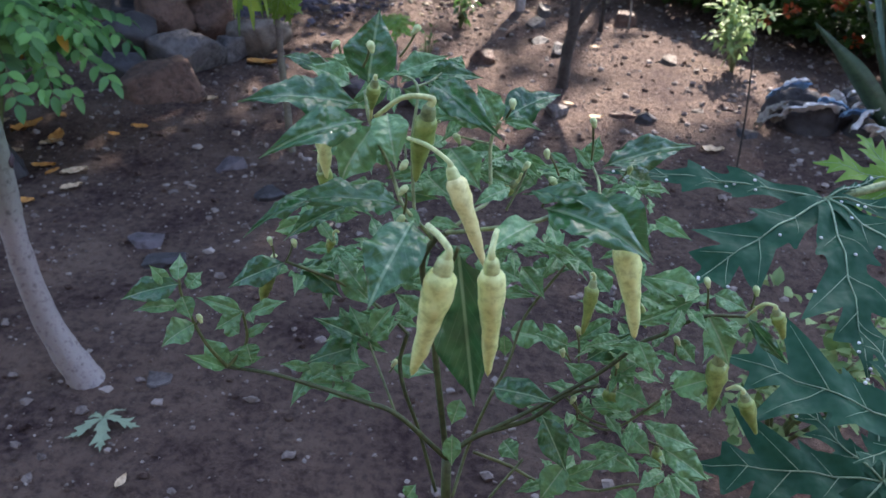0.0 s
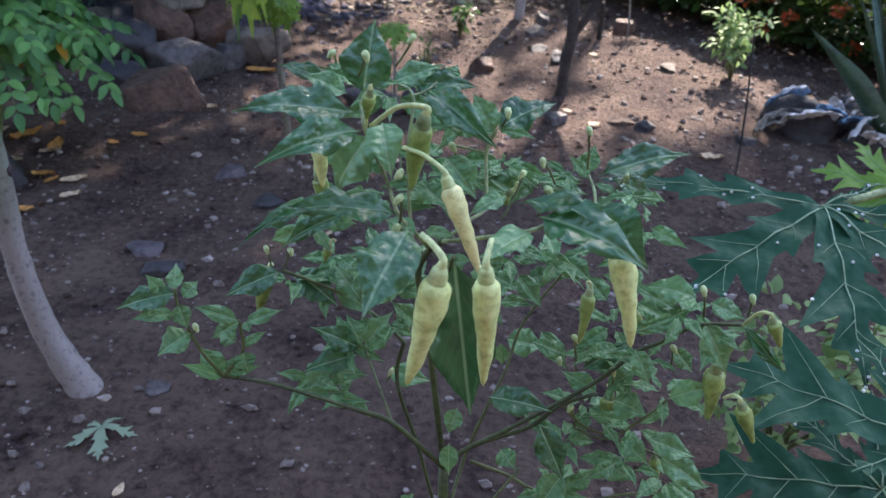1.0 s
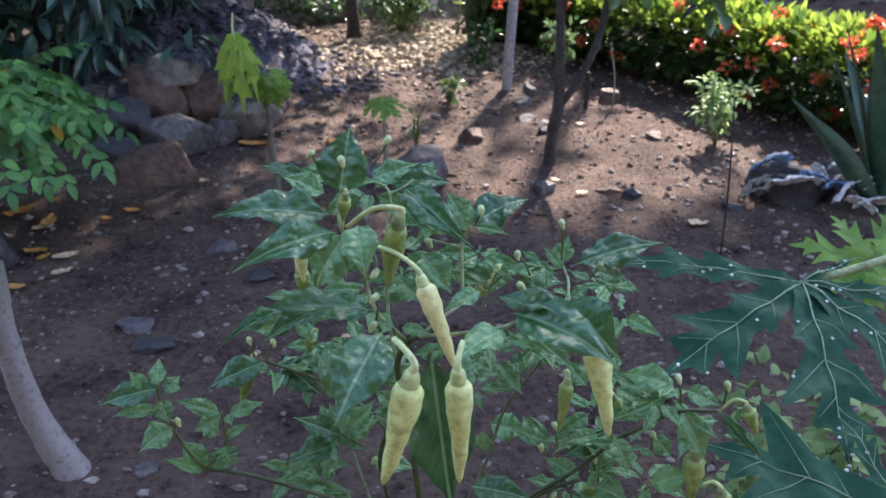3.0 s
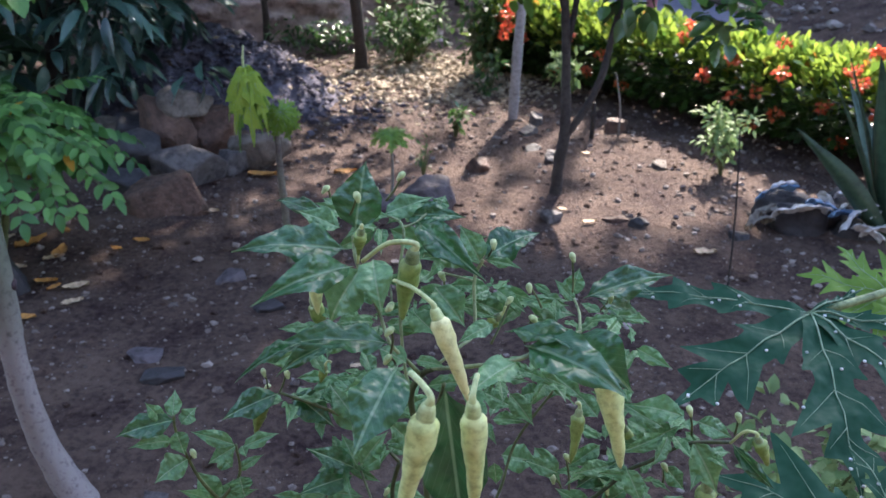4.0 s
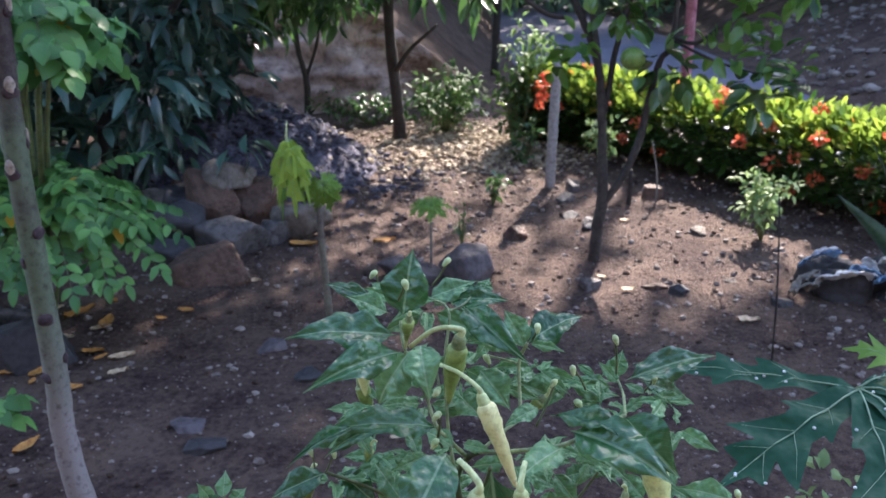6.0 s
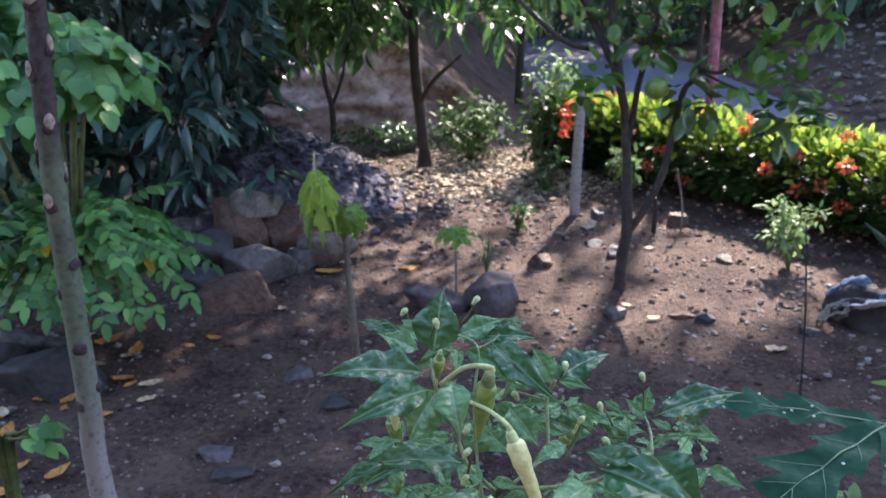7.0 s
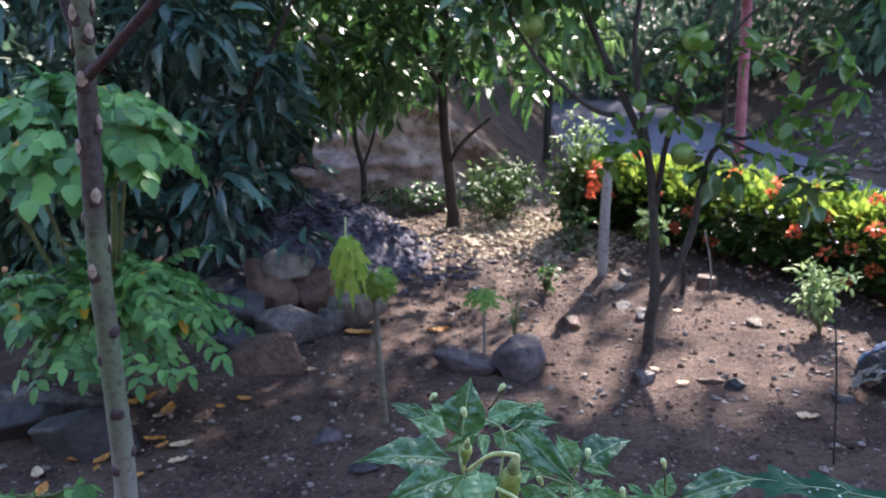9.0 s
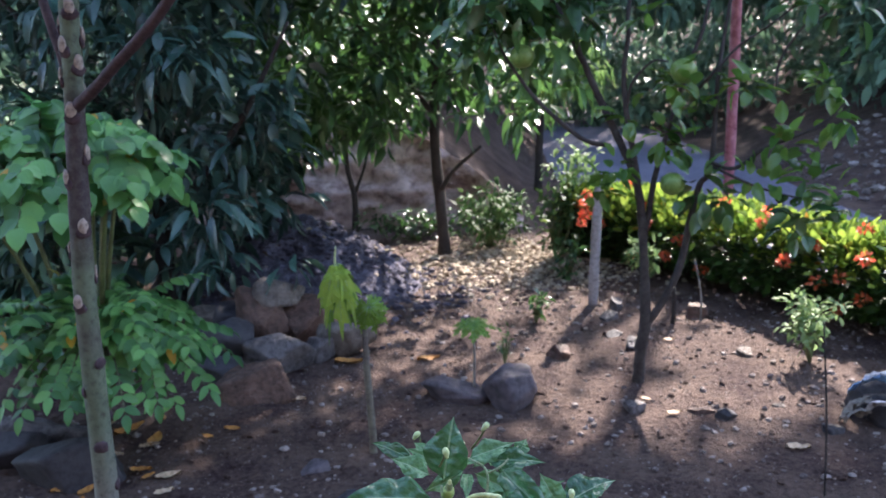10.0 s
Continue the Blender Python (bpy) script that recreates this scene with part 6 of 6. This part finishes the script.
chilli_stem(0.0033, 0.0031, (-0.034, 0.720, 0.690), (-0.058, 0.740, 0.700), (-0.100, 0.750, 0.722), (-0.146, 0.740, 0.749))
chilli_stem(0.0049, 0.0037, (0.012, 0.665, 0.600), (0.036, 0.670, 0.618), (0.082, 0.680, 0.632), (0.109, 0.680, 0.661), (0.140, 0.690, 0.667))
chilli_stem(0.0041, 0.0031, (0.032, 0.670, 0.614), (0.086, 0.680, 0.646), (0.136, 0.680, 0.689), (0.162, 0.670, 0.730), (0.179, 0.670, 0.741), (0.204, 0.660, 0.768), (0.239, 0.660, 0.771))
chilli_stem(0.0033, 0.0031, (0.031, 0.670, 0.596), (0.065, 0.670, 0.581), (0.098, 0.670, 0.561), (0.149, 0.660, 0.565))
chilli_stem(0.0034, 0.0026, (0.014, 0.660, 0.546), (0.025, 0.690, 0.575), (0.041, 0.700, 0.625), (0.060, 0.720, 0.664), (0.073, 0.740, 0.702), (0.105, 0.750, 0.753))
chilli_stem(0.0032, 0.0029, (-0.000, 0.630, 0.852), (0.027, 0.600, 0.874), (0.058, 0.590, 0.887), (0.078, 0.600, 0.892), (0.107, 0.640, 0.881))
chilli_stem(0.0026, 0.0029, (-0.000, 0.630, 0.852), (0.019, 0.640, 0.865), (0.030, 0.660, 0.867), (0.029, 0.680, 0.900), (0.035, 0.680, 0.918))
chilli_stem(0.0020, 0.0020, (0.029, 0.680, 0.900), (0.021, 0.690, 0.897), (-0.000, 0.700, 0.897))
chilli_stem(0.0025, 0.0019, (0.107, 0.640, 0.881), (0.113, 0.690, 0.869), (0.111, 0.710, 0.871))
chilli_stem(0.0025, 0.0025, (0.047, 0.640, 0.570), (0.066, 0.650, 0.594), (0.076, 0.660, 0.601))
chilli_stem(0.0024, 0.0024, (0.123, 0.680, 0.634), (0.152, 0.670, 0.633), (0.179, 0.660, 0.671), (0.194, 0.660, 0.691))
chilli_stem(0.0024, 0.0024, (0.109, 0.680, 0.661), (0.132, 0.680, 0.636), (0.162, 0.670, 0.633), (0.197, 0.660, 0.625))
chilli_stem(0.0025, 0.0019, (-0.099, 0.690, 0.644), (-0.101, 0.710, 0.658), (-0.097, 0.710, 0.661))
chilli_stem(0.0025, 0.0025, (0.149, 0.660, 0.565), (0.179, 0.660, 0.576), (0.210, 0.660, 0.575))
chilli_stem(0.0029, 0.0033, (-0.010, 0.660, 0.755), (0.005, 0.630, 0.824), (0.009, 0.610, 0.852))
# small rosettes of young leaves: centre, size
chilli_rosette((0.008, 0.710, 0.911), 0.026, 0)
chilli_rosette((-0.018, 0.710, 0.881), 0.027, 3)
chilli_rosette((0.019, 0.710, 0.868), 0.028, 6)
chilli_rosette((0.048, 0.730, 0.865), 0.030, 9)
chilli_rosette((0.072, 0.730, 0.856), 0.031, 12)
chilli_rosette((0.098, 0.730, 0.862), 0.032, 15)
chilli_rosette((-0.048, 0.710, 0.844), 0.033, 18)
chilli_rosette((-0.091, 0.730, 0.830), 0.034, 21)
chilli_rosette((-0.116, 0.740, 0.796), 0.036, 24)
chilli_rosette((0.027, 0.710, 0.788), 0.037, 27)
chilli_rosette((0.054, 0.730, 0.780), 0.026, 30)
chilli_rosette((0.081, 0.730, 0.786), 0.027, 33)
chilli_rosette((0.147, 0.700, 0.859), 0.028, 36)
chilli_rosette((0.160, 0.700, 0.834), 0.030, 39)
chilli_rosette((0.154, 0.710, 0.798), 0.031, 42)
chilli_rosette((-0.043, 0.710, 0.795), 0.032, 45)
chilli_rosette((-0.008, 0.720, 0.842), 0.033, 48)
chilli_rosette((-0.065, 0.720, 0.877), 0.034, 51)
chilli_rosette((-0.142, 0.750, 0.732), 0.036, 54)
chilli_rosette((-0.113, 0.760, 0.721), 0.037, 57)
chilli_rosette((-0.082, 0.770, 0.732), 0.026, 60)
chilli_rosette((-0.106, 0.790, 0.734), 0.027, 63)
chilli_rosette((-0.088, 0.730, 0.679), 0.028, 66)
chilli_rosette((-0.052, 0.740, 0.694), 0.030, 69)
chilli_rosette((-0.118, 0.710, 0.650), 0.031, 72)
chilli_rosette((0.100, 0.760, 0.759), 0.033, 78)
chilli_rosette((0.136, 0.700, 0.704), 0.037, 87)
chilli_rosette((0.157, 0.690, 0.689), 0.026, 90)
chilli_rosette((0.172, 0.670, 0.724), 0.027, 93)
chilli_rosette((0.192, 0.670, 0.689), 0.028, 96)
chilli_rosette((0.143, 0.690, 0.641), 0.030, 99)
chilli_rosette((0.174, 0.670, 0.649), 0.031, 102)
chilli_rosette((0.114, 0.680, 0.621), 0.032, 105)
chilli_rosette((0.166, 0.670, 0.606), 0.033, 108)
chilli_rosette((0.206, 0.660, 0.598), 0.034, 111)
chilli_rosette((0.108, 0.670, 0.565), 0.036, 114)
chilli_rosette((0.192, 0.670, 0.772), 0.037, 117)
chilli_rosette((0.219, 0.660, 0.759), 0.026, 120)
chilli_rosette((-0.016, 0.680, 0.877), 0.027, 123)
chilli_rosette((0.014, 0.700, 0.869), 0.028, 126)
chilli_rosette((0.045, 0.720, 0.875), 0.030, 129)
chilli_rosette((0.074, 0.730, 0.857), 0.031, 132)
chilli_rosette((0.101, 0.710, 0.848), 0.032, 135)
chilli_rosette((-0.055, 0.720, 0.780), 0.033, 138)
chilli_rosette((-0.037, 0.740, 0.733), 0.034, 141)
chilli_rosette((-0.100, 0.740, 0.816), 0.036, 144)
chilli_rosette((-0.044, 0.710, 0.931), 0.037, 147)
chilli_rosette((-0.068, 0.700, 0.942), 0.026, 150)
chilli_rosette((-0.010, 0.720, 0.920), 0.027, 153)
chilli_rosette((0.142, 0.740, 0.840), 0.028, 156)
chilli_rosette((0.167, 0.710, 0.765), 0.030, 159)
chilli_rosette((0.047, 0.760, 0.712), 0.031, 162)
chilli_rosette((0.133, 0.700, 0.645), 0.032, 165)
chilli_rosette((0.151, 0.720, 0.721), 0.033, 168)
chilli_rosette((-0.085, 0.700, 0.644), 0.036, 174)
